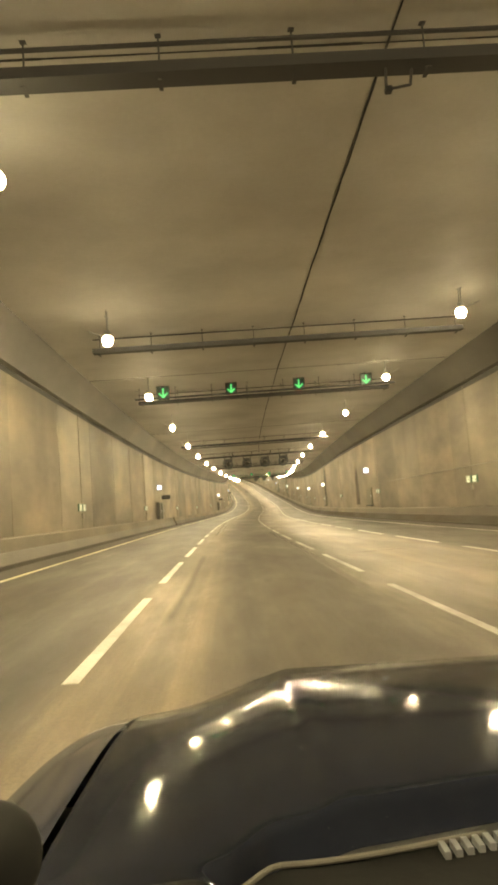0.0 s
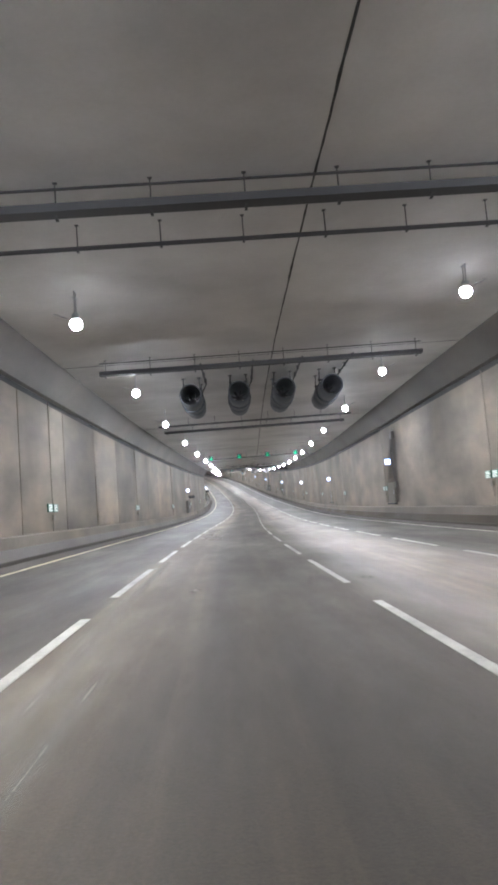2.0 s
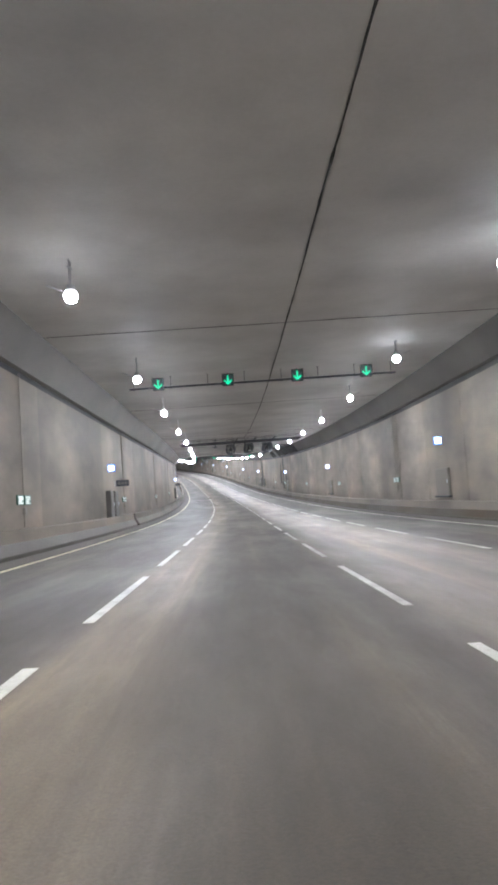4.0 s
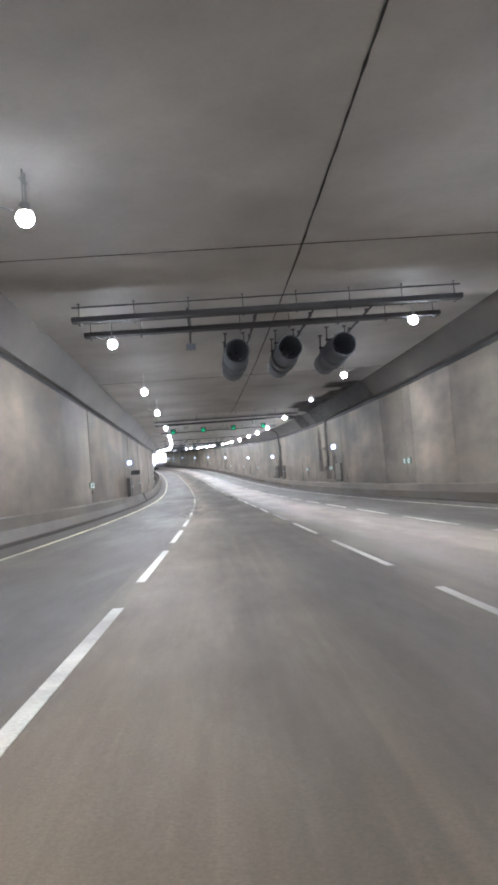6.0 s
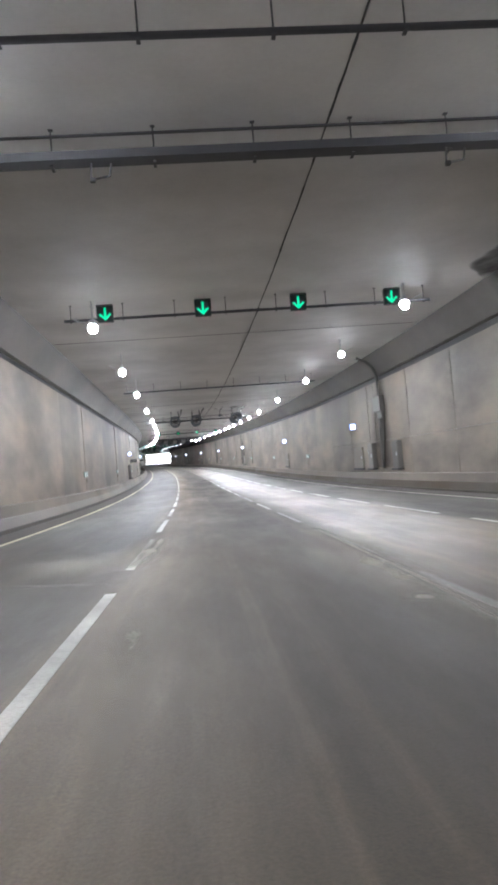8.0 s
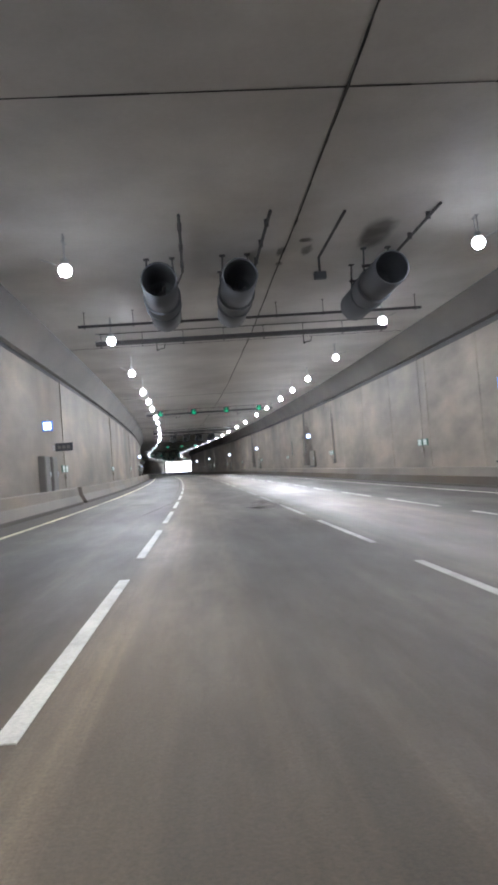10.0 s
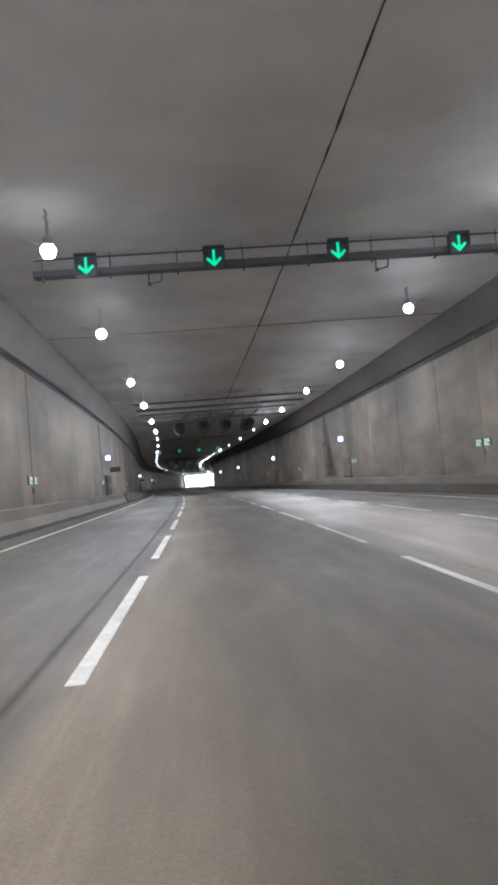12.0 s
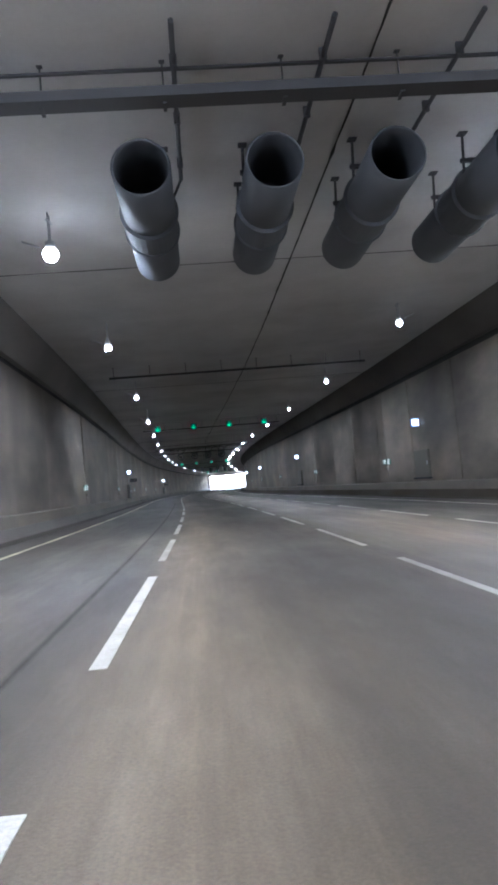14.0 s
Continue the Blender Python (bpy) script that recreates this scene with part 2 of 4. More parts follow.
def soft_dust(name, colour, most):
    """Thin pale dust on the road, worn through by noise and thinning out to the edges of the mark."""
    m, t, b = nodes_of(name)
    pos = t.nodes.new("ShaderNodeNewGeometry").outputs["Position"]
    big, fine = noise_of(t, pos, 1.3, 5.0, 0.6), noise_of(t, pos, 40.0)
    t.links.new(ramp(t, fine, [(0.3, tuple(0.8 * c for c in colour)), (0.7, tuple(1.15 * c for c in colour))]), b.inputs["Base Color"])
    b.inputs["Roughness"].default_value, b.inputs["Specular IOR Level"].default_value = 0.85, 0.1
    cover = add(t, "ShaderNodeAttribute")
    cover.attribute_name = "cover"
    worn = ramp(t, big, [(0.3, (0.72 * most,) * 3), (0.62, (most,) * 3)])
    alpha = add(t, "ShaderNodeMath")
    alpha.operation = "MULTIPLY"
    t.links.new(cover.outputs["Fac"], alpha.inputs[0])
    t.links.new(worn, alpha.inputs[1])
    t.links.new(alpha.outputs[0], b.inputs["Alpha"])
    return m


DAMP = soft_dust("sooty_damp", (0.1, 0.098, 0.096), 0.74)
SOOT = soft_dust("sooty_run", (0.06, 0.055, 0.047), 0.62)
TAR = soft_dust("tar_seal", (0.016, 0.015, 0.014), 0.8)
THIN_DUST = soft_dust("thin_pale_dust", (0.32, 0.29, 0.245), 0.6)
SEAL = soft_dust("worn_seam_seal", (0.018, 0.016, 0.014), 0.5)
DUST_MARK = soft_dust("pale_scuff", (0.36, 0.33, 0.28), 0.72)
# dirt with the shade along the barrier's foot painted into the colour
GUTTER = plain("gutter_dirt_and_shade", (0.034, 0.027, 0.02), 0.9)
EARTH = plain("bare_ground", (0.25, 0.22, 0.18), 0.9, 0, 0.3, 0.2)

# ------------------------------------------------------------------ mesh helpers


def mesh_object(name, verts, faces, material, parent=None, label="", smooth=False):
    me = bpy.data.meshes.new(name)
    me.from_pydata([tuple(v) for v in verts], [], faces)
    me.materials.append(material)
    if smooth:
        for p in me.polygons:
            p.use_smooth = True
    me.update()
    ob = new(name, me)
    if parent:
        ob.parent = parent
    return tagged(ob, label)


def part(name, bm, material, parent=None, label="", smooth=False):
    me = bpy.data.meshes.new(name)
    bmesh.ops.recalc_face_normals(bm, faces=bm.faces)
    bm.to_mesh(me)
    bm.free()
    me.materials.append(material)
    if smooth:
        for p in me.polygons:
            p.use_smooth = True
    ob = new(name, me)
    if parent:
        ob.parent = parent
    return tagged(ob, label)


def box(bm, x0, x1, y0, y1, z0, z1, bevel=0.0):
    r = bmesh.ops.create_cube(bm, size=1.0, matrix=Matrix.LocRotScale(((x0 + x1) / 2, (y0 + y1) / 2, (z0 + z1) / 2), None, (x1 - x0, y1 - y0, z1 - z0)))
    if bevel:
        es = list({e for v in r["verts"] for e in v.link_edges})
        bmesh.ops.bevel(bm, geom=es, offset=bevel, segments=2, affect="EDGES", profile=0.5)
    return bm


def tube(bm, a, b, radius, sides=12, end=None):
    a, b = Vector(a), Vector(b)
    m = Matrix.Translation((a + b) / 2) @ (b - a).to_track_quat("Z", "Y").to_matrix().to_4x4()
    bmesh.ops.create_cone(bm, cap_ends=True, segments=sides, radius1=radius, radius2=radius if end is None else end, depth=(b - a).length, matrix=m)
    return bm


def rod(bm, points, radius, sides=8):
    """One bent round bar through the points, capped at both ends."""
    pts, rings = [Vector(p) for p in points], []
    for i, p in enumerate(pts):
        way = (pts[min(i + 1, len(pts) - 1)] - pts[max(i - 1, 0)]).to_track_quat("Z", "Y")
        rings.append([bm.verts.new(p + way @ Vector((radius * math.cos(2 * math.pi * k / sides), radius * math.sin(2 * math.pi * k / sides), 0))) for k in range(sides)])
    for a, b in zip(rings, rings[1:]):
        for k in range(sides):
            bm.faces.new((a[k], a[(k + 1) % sides], b[(k + 1) % sides], b[k]))
    bm.faces.new(rings[0][::-1])
    bm.faces.new(rings[-1])
    return bm


def turned(bm, profile, sides=24):
    """Turns (radius, z) pairs about the z axis into one closed body."""
    rings = [[bm.verts.new((r * math.cos(2 * math.pi * k / sides), r * math.sin(2 * math.pi * k / sides), z)) for k in range(sides)] for r, z in profile]
    for a, b in zip(rings, rings[1:]):
        for k in range(sides):
            bm.faces.new((a[k], a[(k + 1) % sides], b[(k + 1) % sides], b[k]))
    bm.faces.new(rings[0][::-1])
    bm.faces.new(rings[-1])
    return bm


def sweep(name, profile, s0, s1, material, step=4.0, closed=True, label="", parent=None, uv=False, cuts=None):
    """A profile of (u, h) drawn along the road. With closed, the ends are capped."""
    n = max(1, round((s1 - s0) / step))
    stations = [s0 + (s1 - s0) * i / n for i in range(n + 1)]
    k = len(profile)
    verts = [spot(s, u, h) for s in stations for u, h in profile]
    faces = []
    for i in range(n):
        for j in range(k if closed else k - 1):
            a, b = i * k + j, i * k + (j + 1) % k
            faces.append((a, b, b + k, a + k))
    if closed:
        faces += [tuple(range(k))[::-1], tuple(n * k + j for j in range(k))]
    ob = mesh_object(name, verts, faces, material, parent, label)
    bm = bmesh.new()
    bm.from_mesh(ob.data)
    bmesh.ops.recalc_face_normals(bm, faces=bm.faces)
    bm.to_mesh(ob.data)
    bm.free()
    if uv:
        layer = ob.data.uv_layers.new(name="UVMap")
        for loop in ob.data.loops:
            i, j = divmod(loop.vertex_index, k)
            layer.data[loop.index].uv = (profile[j][0], stations[i])
    return ob


# ------------------------------------------------------------------ the tunnel
S0, S1 = -58.0, 731.0
CEIL = 8.15
WALL_L, WALL_R = -6.1, 13.7
HAUNCH, HAUNCH_IN = 6.95, 0.85       # the haunch starts at this height and meets the ceiling this far in

us = [-6.0 + 19.6 * i / 14 for i in range(15)]
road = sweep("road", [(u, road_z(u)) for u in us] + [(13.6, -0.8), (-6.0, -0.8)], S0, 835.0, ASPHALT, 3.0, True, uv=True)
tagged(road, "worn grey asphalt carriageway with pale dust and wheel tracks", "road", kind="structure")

for side, u, out in (("left", WALL_L, -1), ("right", WALL_R, 1)):
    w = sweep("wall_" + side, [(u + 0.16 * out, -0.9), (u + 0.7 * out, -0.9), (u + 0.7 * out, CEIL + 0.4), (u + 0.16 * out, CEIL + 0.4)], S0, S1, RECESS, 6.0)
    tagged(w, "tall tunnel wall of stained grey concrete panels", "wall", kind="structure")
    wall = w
    # the sloped haunch above a recess over the panels, the recess's shade in its colour
    b = sweep("edge_beam", [(u + 0.16 * out, HAUNCH - 0.06), (u - 0.02 * out, HAUNCH), (u - HAUNCH_IN * out, CEIL), (u + 0.16 * out, CEIL)], S0, S1, BEAM if out < 0 else DIM_BEAM, 6.0, parent=None)
    tagged(b, "sloped pale concrete haunch between wall panels and ceiling" if out < 0 else "sloped concrete haunch, painted dimmer, between wall panels and ceiling", "beam", kind="structure")
    PITCH = 6.8
    bm = bmesh.new()
    box(bm, -0.075, 0.075, -PITCH / 2 + 0.0015, PITCH / 2 - 0.0015, -0.9, 6.56, 0.003)
    first = part("panel", bm, PANEL, wall)
    first.matrix_world = on_line(S0 + PITCH / 2, u + 0.075 * out, 0)
    k = 1
    while S0 + PITCH * (k + 1) < S1:
        o = new("panel", first.data)
        o.parent = wall
        o.matrix_world = on_line(S0 + PITCH * (k + 0.5), u + 0.075 * out, 0)
        k += 1

# ceiling slabs either side of the ragged lengthwise joint
SEAM = 4.2
ceiling = sweep("ceiling", [(-6.9, CEIL), (SEAM - 0.02, CEIL), (SEAM - 0.02, CEIL + 0.12), (SEAM + 0.02, CEIL + 0.12), (SEAM + 0.02, CEIL), (14.5, CEIL), (14.5, CEIL + 0.6), (-6.9, CEIL + 0.6)], S0, S1, CEILING, 4.0)
tagged(ceiling, "flat dim concrete ceiling with a lengthwise joint", "ceiling", kind="structure")

# the sealant of the joint, squeezed out unevenly
_rng = random.Random(11)
_verts, _faces, _off = [], [], 0.0
for i in range(int((S1 - S0 - 4) / 0.4)):
    s = S0 + 2 + 0.4 * i
    _off = 0.92 * _off + _rng.uniform(-0.009, 0.009)
    w = 0.022 + _rng.uniform(-0.006, 0.008) + (0.016 if _rng.random() < 0.06 else 0)
    _verts += [spot(s, SEAM + _off - w, CEIL - 0.004), spot(s, SEAM + _off, CEIL - 0.016), spot(s, SEAM + _off + w, CEIL - 0.004)]
    if i:
        a = 3 * i - 3
        _faces += [(a, a + 1, a + 4, a + 3), (a + 1, a + 2, a + 5, a + 4)]
o = mesh_object("joint_sealant", _verts, _faces, DARK_GAP)
tagged(o, "ragged dark sealant along the ceiling's lengthwise joint", "joint", kind="structure")

# unseen wall, added to block sky light from the open rear end
back = mesh_object("wall_back", [spot(S0 + 1, -7, -1), spot(S0 + 1, 14.5, -1), spot(S0 + 1, 14.5, 9), spot(S0 + 1, -7, 9)], [(0, 1, 2, 3)], BEAM)
tagged(back, "unseen added wall keeping outside light from the tunnel behind", "wall", kind="structure")

# edge lines and lane lines
for name, u, mat, lab in (("edge_line_left", -3.6, YELLOW_LINE, "continuous yellow edge line, worn and dusty"), ("edge_line_right", 10.76, WHITE_LINE, "continuous white edge line, worn")):
    o = sweep(name, [(u - 0.065, road_z(u) - 0.002), (u - 0.065, road_z(u - 0.065) + 0.006), (u + 0.065, road_z(u + 0.065) + 0.006), (u + 0.065, road_z(u) - 0.002)], S0 + 2, S1 + 60, mat, 3.0)
    tagged(o, lab, "road marking", kind="structure")
DASH_AT, DASH_EVERY, DASH = -3.34, 7.135, 5.0
GHOSTS = ((168.0, 179.0), (205.0, 224.0), (284.0, 296.0), (299.5, 308.0), (369.0, 379.0))      # stretches where the second lane line is almost gone
DASH_PAINT = {False: WHITE_LINE, True: FADED_LINE, "ghost": GHOST_LINE}
dash_mesh = {}
for lane, u in enumerate((0.0, 3.6, 7.2)):
    for k in range(-6, 100):
        s = DASH_AT + DASH_EVERY * k - DASH / 2
        if s > S1 + 20:
            break
        m = on_line(s, u, road_z(u)) @ Matrix.Rotation(math.atan(-FALL), 4, "Y")
        if k < 85:
            faded = "ghost" if lane == 1 and any(a < s < b for a, b in GHOSTS) else lane == 1
            if faded not in dash_mesh:
                bm = bmesh.new()
                w = 0.055 if faded else 0.063
                box(bm, -w, w, -DASH / 2, DASH / 2, -0.004, 0.006)
                o = part("lane_dash", bm, DASH_PAINT[faded], road)
                dash_mesh[faded] = o.data
            else:
                o = new("lane_dash", dash_mesh[faded])
                o.parent = road
            o.matrix_world = m

PATCHES = [(281.3, 2.72, 1.6, 0.6)]
# sealed seams, patches and scuffs in the asphalt


def cover_of(o, values):
    at = o.data.attributes.new("cover", "FLOAT", "POINT")
    at.data.foreach_set("value", values)
    return o


def ground_blot(name, s0, u0, length, width, material, label, seed, lift=0.008):
    """A flat blot on the road with a wavy outline, thinning out towards its edge."""
    rng = random.Random(seed)
    p, q, w = (rng.uniform(0, 6.28) for _ in range(3))
    verts, cover, faces = [spot(s0, u0, road_z(u0) + lift)], [1.0], []
    for k, (f, c) in enumerate(((0.35, 0.85), (0.7, 0.4), (1.15, 0.0))):
        for i in range(28):
            a = 2 * math.pi * i / 28
            r = f * (1 + 0.16 * math.sin(2 * a + p) + 0.12 * math.sin(3 * a + q) + 0.06 * math.sin(6 * a + w))
            u = u0 + 0.5 * width * r * math.cos(a)
            verts.append(spot(s0 + 0.5 * length * r * math.sin(a), u, road_z(u) + lift))
            cover.append(c)
            j = (i + 1) % 28
            if k == 0:
                faces.append((0, 1 + i, 1 + j))
            else:
                lo, hi = 1 + 28 * (k - 1), 1 + 28 * k
                faces.append((lo + i, hi + i, hi + j, lo + j))
    o = mesh_object(name, verts, faces, material)
    return tagged(cover_of(o, cover), label, "road marking", kind="structure")


for k, (s, u, a, b) in enumerate(PATCHES):
    ground_blot("road_patch", s, u, a, b, TAR, "small dark tar patch on the asphalt", 40 + k, 0.014)


def dust_trail(path, width, label, seed, material=None, step=0.25, ease=3.0, name="road_scuff"):
    """A pale trail along (s, u) points, thick in the middle and thin at its sides and ends."""
    rng = random.Random(seed)
    pts = []
    for (s0, u0), (s1, u1) in zip(path, path[1:]):
        n = max(2, int(math.hypot(s1 - s0, u1 - u0) / step))
        pts += [(s0 + (s1 - s0) * i / n, u0 + (u1 - u0) * i / n) for i in range(n)]
    pts.append(path[-1])
    for _ in range(3):
        pts = [pts[0]] + [tuple((a[k] + 2 * b[k] + c[k]) / 4 for k in (0, 1)) for a, b, c in zip(pts, pts[1:], pts[2:])] + [pts[-1]]
    across = (-1.0, -0.55, 0.0, 0.55, 1.0)
    verts, faces, cover = [], [], []
    for i, (s, u) in enumerate(pts):
        a, b = pts[max(0, i - 1)], pts[min(len(pts) - 1, i + 1)]
        ds, du = b[0] - a[0], b[1] - a[1]
        k = math.hypot(ds, du)
        end = min(1.0, min(i, len(pts) - 1 - i) / ease)
        wide = 0.5 * width * (1.0 + 0.1 * math.sin(i * 0.23 + seed) + rng.uniform(-0.05, 0.05))
        for c in across:
            ss, uu = s - du / k * c * wide, u + ds / k * c * wide
            verts.append(spot(ss, uu, road_z(uu) + 0.008))
            cover.append(end * (1 - abs(c)) ** 1.25)
        if i:
            faces += [(5 * i - 5 + j, 5 * i - 4 + j, 5 * i + 1 + j, 5 * i + j) for j in range(4)]
    o = mesh_object(name, verts, faces, material or DUST_MARK)
    return tagged(cover_of(o, cover), label, "road marking", kind="structure")


def dust_blot(s0, u0, length, width, label, seed):
    return ground_blot("road_scuff", s0, u0, length, width, DUST_MARK, label, seed)


dust_blot(209.1, 3.15, 0.55, 0.3, "pale dusty scuff on the asphalt", 60)
SCUFFS = [([(3.6, 4.1), (4.4, 6.1)], 0.2), ([(4.8, 5.2), (5.1, 6.4)], 0.16), ([(72.2, 0.2), (72.8, 0.26), (73.3, 0.53), (73.6, 0.8)], 0.16),
          ([(73.0, 1.1), (72.0, 1.13), (70.9, 1.12), (69.5, 1.11), (68.2, 1.08)], 0.26), ([(76.0, 0.62), (74.8, 0.55), (71.4, 0.47), (70.4, 0.5), (68.6, 0.56)], 0.2),
          ([(81.3, 5.9), (82.9, 6.97)], 0.3), ([(50.1, 3.19), (49.1, 3.05), (48.4, 3.04)], 0.08),
          ([(199.0, 0.06), (193.5, 0.06), (189.4, -0.03), (186.0, -0.2), (183.9, -0.34), (182.7, -0.58), (181.8, -0.72), (180.5, -0.46), (179.2, -0.19), (177.0, -0.1)], 0.5),
          ([(189.0, 0.12), (185.5, 0.1), (181.0, 0.14)], 0.22), ([(193.0, -0.3), (191.5, -0.6), (190.0, -1.3)], 0.25),
          ([(211.9, -1.6), (211.7, -0.9), (211.5, 0.0)], 0.36), ([(202.2, 3.85), (200.9, 3.68), (199.6, 3.6)], 0.2),
          ([(218.4, 3.64), (214.5, 3.55), (210.4, 3.5), (208.1, 3.38), (206.5, 3.3)], 0.24), ([(218.5, 0.2), (216.0, 0.16), (213.4, 0.02), (212.6, -0.15)], 0.5)]
dust_trail([(294, -0.3), (325, -0.32), (350, -0.36), (378, -0.6), (410, -0.75), (450, -0.7)], 0.12, "thin dark sealed seam in the asphalt", 5, SEAL, 0.6, 25.0, "road_seam")
dust_trail([(279.6, -1.0), (282.4, -0.72), (287, -0.32), (291.2, 0.02)], 0.15, "short dark sealed crack in the asphalt", 6, SEAL, 0.4, 6.0, "road_crack")
ground_blot("road_patch", 288.2, -1.55, 0.9, 1.1, SEAL, "faint dark patch on the asphalt", 44)
for k, (path, w) in enumerate(SCUFFS):
    dust_trail(path, w, "pale dusty scuff on the asphalt", 20 + k)
for k, (s, u, a, b) in enumerate(((49.0, 1.23, 0.6, 0.16), (49.4, 4.03, 0.5, 0.2), (72.0, 4.39, 0.7, 0.26), (72.2, 0.38, 0.8, 0.26), (69.9, 1.12, 0.9, 0.2))):
    dust_blot(s, u, a, b, "small pale scuff on the asphalt", 70 + k)

for k, (path, w) in enumerate((([(56, 0.2), (49, 0.31), (40, 0.45), (34, 0.42), (30, 0.53), (22, 0.5)], 0.3), ([(44, 0.75), (37, 0.7), (31, 0.68), (27, 0.75)], 0.18), ([(6, 0.5), (-2, 0.55), (-6, 0.5)], 0.22),
                               ([(344, 3.2), (338.8, 3.42), (336, 3.48), (331, 3.4)], 0.34), ([(22, 3.3), (8, 3.35), (-4, 3.2)], 0.3))):
    dust_trail(path, w, "faint pale trail of dust along the lane line", 130 + k, THIN_DUST)
for k, (s, u, a, b) in enumerate(((82.0, -1.05, 6.0, 1.1), (79.5, 0.62, 12.0, 0.7), (71.0, 0.75, 8.0, 1.1), (202.8, -2.1, 3.0, 1.5), (181.0, 0.3, 6.0, 0.6), (189.0, 0.3, 7.0, 0.9),
                                  (215.5, 0.1, 7.0, 0.9), (214.0, -0.9, 4.0, 1.6), (208.5, 0.5, 5.0, 0.5), (211.5, 3.3, 12.0, 0.9), (282.3, 3.2, 6.0, 1.2), (274.8, 3.2, 5.0, 0.8), (285.0, 3.3, 2.5, 0.7))):
    ground_blot("dust_film", s, u, a, b, THIN_DUST, "thin pale film of dust on the asphalt", 90 + k, 0.011)

# lamps along both sides
LAMPS = [-39, -26.5, -14, -2, 9.0, 20.3, 33, 46.4, 58.5, 70.7, 83, 96.3, 109.2, 121.8, 134, 147, 159.9, 172.3, 185.9, 198, 213.4, 228, 239, 250, 264, 278.2,
         288.5, 298.4, 307.8, 314.9, 321.8, 331.6, 340.8, 353.2, 364.3, 376.8, 388.0, 398.8, 413.7, 428.5, 442.7]
LAMPS += [457.0 + 14.0 * i for i in range(6)] + [556.0 + 32.5 * i for i in range(6)]


def tunnel_lamp(lens, frosted, size, recessed=False):
    """A floodlight: round glass, added to glow in place of glare, with a clear lower lens, or open below round a
    recessed one, under a finned cap, with two rods up to the ceiling and a stay on its outer side."""
    e = new("tunnel_lamp")
    for name, mat, cuts, lab in (("globe", frosted, ((0.7, 1), (-0.75, -1)), "white glass with added glare glow"), ("lens", lens, ((-0.75, 1),), "glaring white glass lens")):
        bm = bmesh.new()
        if name == "lens" and recessed:
            tube(bm, (0, 0, -0.6), (0, 0, -0.57), 0.79, 24)
        else:
            bmesh.ops.create_uvsphere(bm, u_segments=24, v_segments=16, radius=1.0)
            for z, way in cuts:
                bmesh.ops.bisect_plane(bm, geom=bm.verts[:] + bm.edges[:] + bm.faces[:], plane_co=(0, 0, z), plane_no=(0, 0, way), clear_outer=True)
        bmesh.ops.transform(bm, matrix=Matrix.Diagonal((size, size, 0.92 * size, 1)), verts=bm.verts)
        part(name, bm, mat, e, lab, smooth=True)
    bm = bmesh.new()
    ribs = [(f * size, 0.2 + 0.014 * i) for i in range(8) for f in ((0.62, 0.5) if i % 2 else (0.5, 0.62))]
    turned(bm, [(0.76 * size, 0.64 * size), (0.78 * size, 0.64 * size + 0.015), (0.66 * size, 0.19)] + ribs + [(0.4 * size, 0.32)])
    part("housing", bm, STEEL, e)
    bm = bmesh.new()
    for y in (-0.1, 0.1):
        tube(bm, (0.0, y, 0.25), (0.0, y, 1.02), 0.016, 8)
    box(bm, -0.05, 0.05, -0.16, 0.16, 0.78, 0.8)
    tube(bm, (-0.24, 0.0, 0.17), (-0.66, 0.0, 0.34), 0.02, 8)
    part("bracket", bm, STEEL, e)
    return tagged(e, "bright white floodlight in an added glare globe under a grey finned cap below the ceiling", "lamp", "lamps along the tunnel")


lamp, dim_lamp = None, None
for s in LAMPS:
    for u, h, turn in ((-2.33, 7.15, 0), (9.58, 7.33, 180)):
        m = on_line(s, u, h, turn)
        if s < 395 and not (s == 198 and turn):
            if lamp is None:
                lamp = tunnel_lamp(LENS, GLOBE, 0.19)
                lamp.matrix_basis = m
            else:
                copy_thing(lamp, m)
        elif dim_lamp is None:
            dim_lamp = tagged(tunnel_lamp(LENS_DIM, GLOBE_DIM, 0.14, True), "dimmed white floodlight in an added glare globe under a grey finned cap below the ceiling")
            dim_lamp.matrix_basis = m
        else:
            copy_thing(dim_lamp, m)

# ------------------------------------------------------------------ ceiling joints, barriers, gutters
JOINTS = [-3.6, 20.4, 44.6, 68.8, 93.0, 117.2, 139.6, 165.2, 188.65, 211.4, 235.5, 271.2, 295.4, 321.5, 345.6, 368.1, 392.3, 416.5, 440.7, 464.9, 489.1, 513.3, 537.5]
for s in JOINTS:
    bm = bmesh.new()
    for i in range(12):
        a, b = -5.9 + 1.62 * i, -5.9 + 1.62 * (i + 1)
        w = 0.016 + 0.008 * math.sin(i * 2.3 + s)
        box(bm, a, b, -w, w, -0.012, 0.02)
    o = part("ceiling_joint", bm, DARK_GAP)
    o.matrix_world = on_line(s, 0, CEIL)
    tagged(o, "dark sealed joint across the concrete ceiling", "joint", kind="structure")

BAYS_L = [52.5, 134.0, 210.5, 291.5, 371.0, 452.8, 531.4]
GAPS_L = [b + 1.9 for b in BAYS_L]


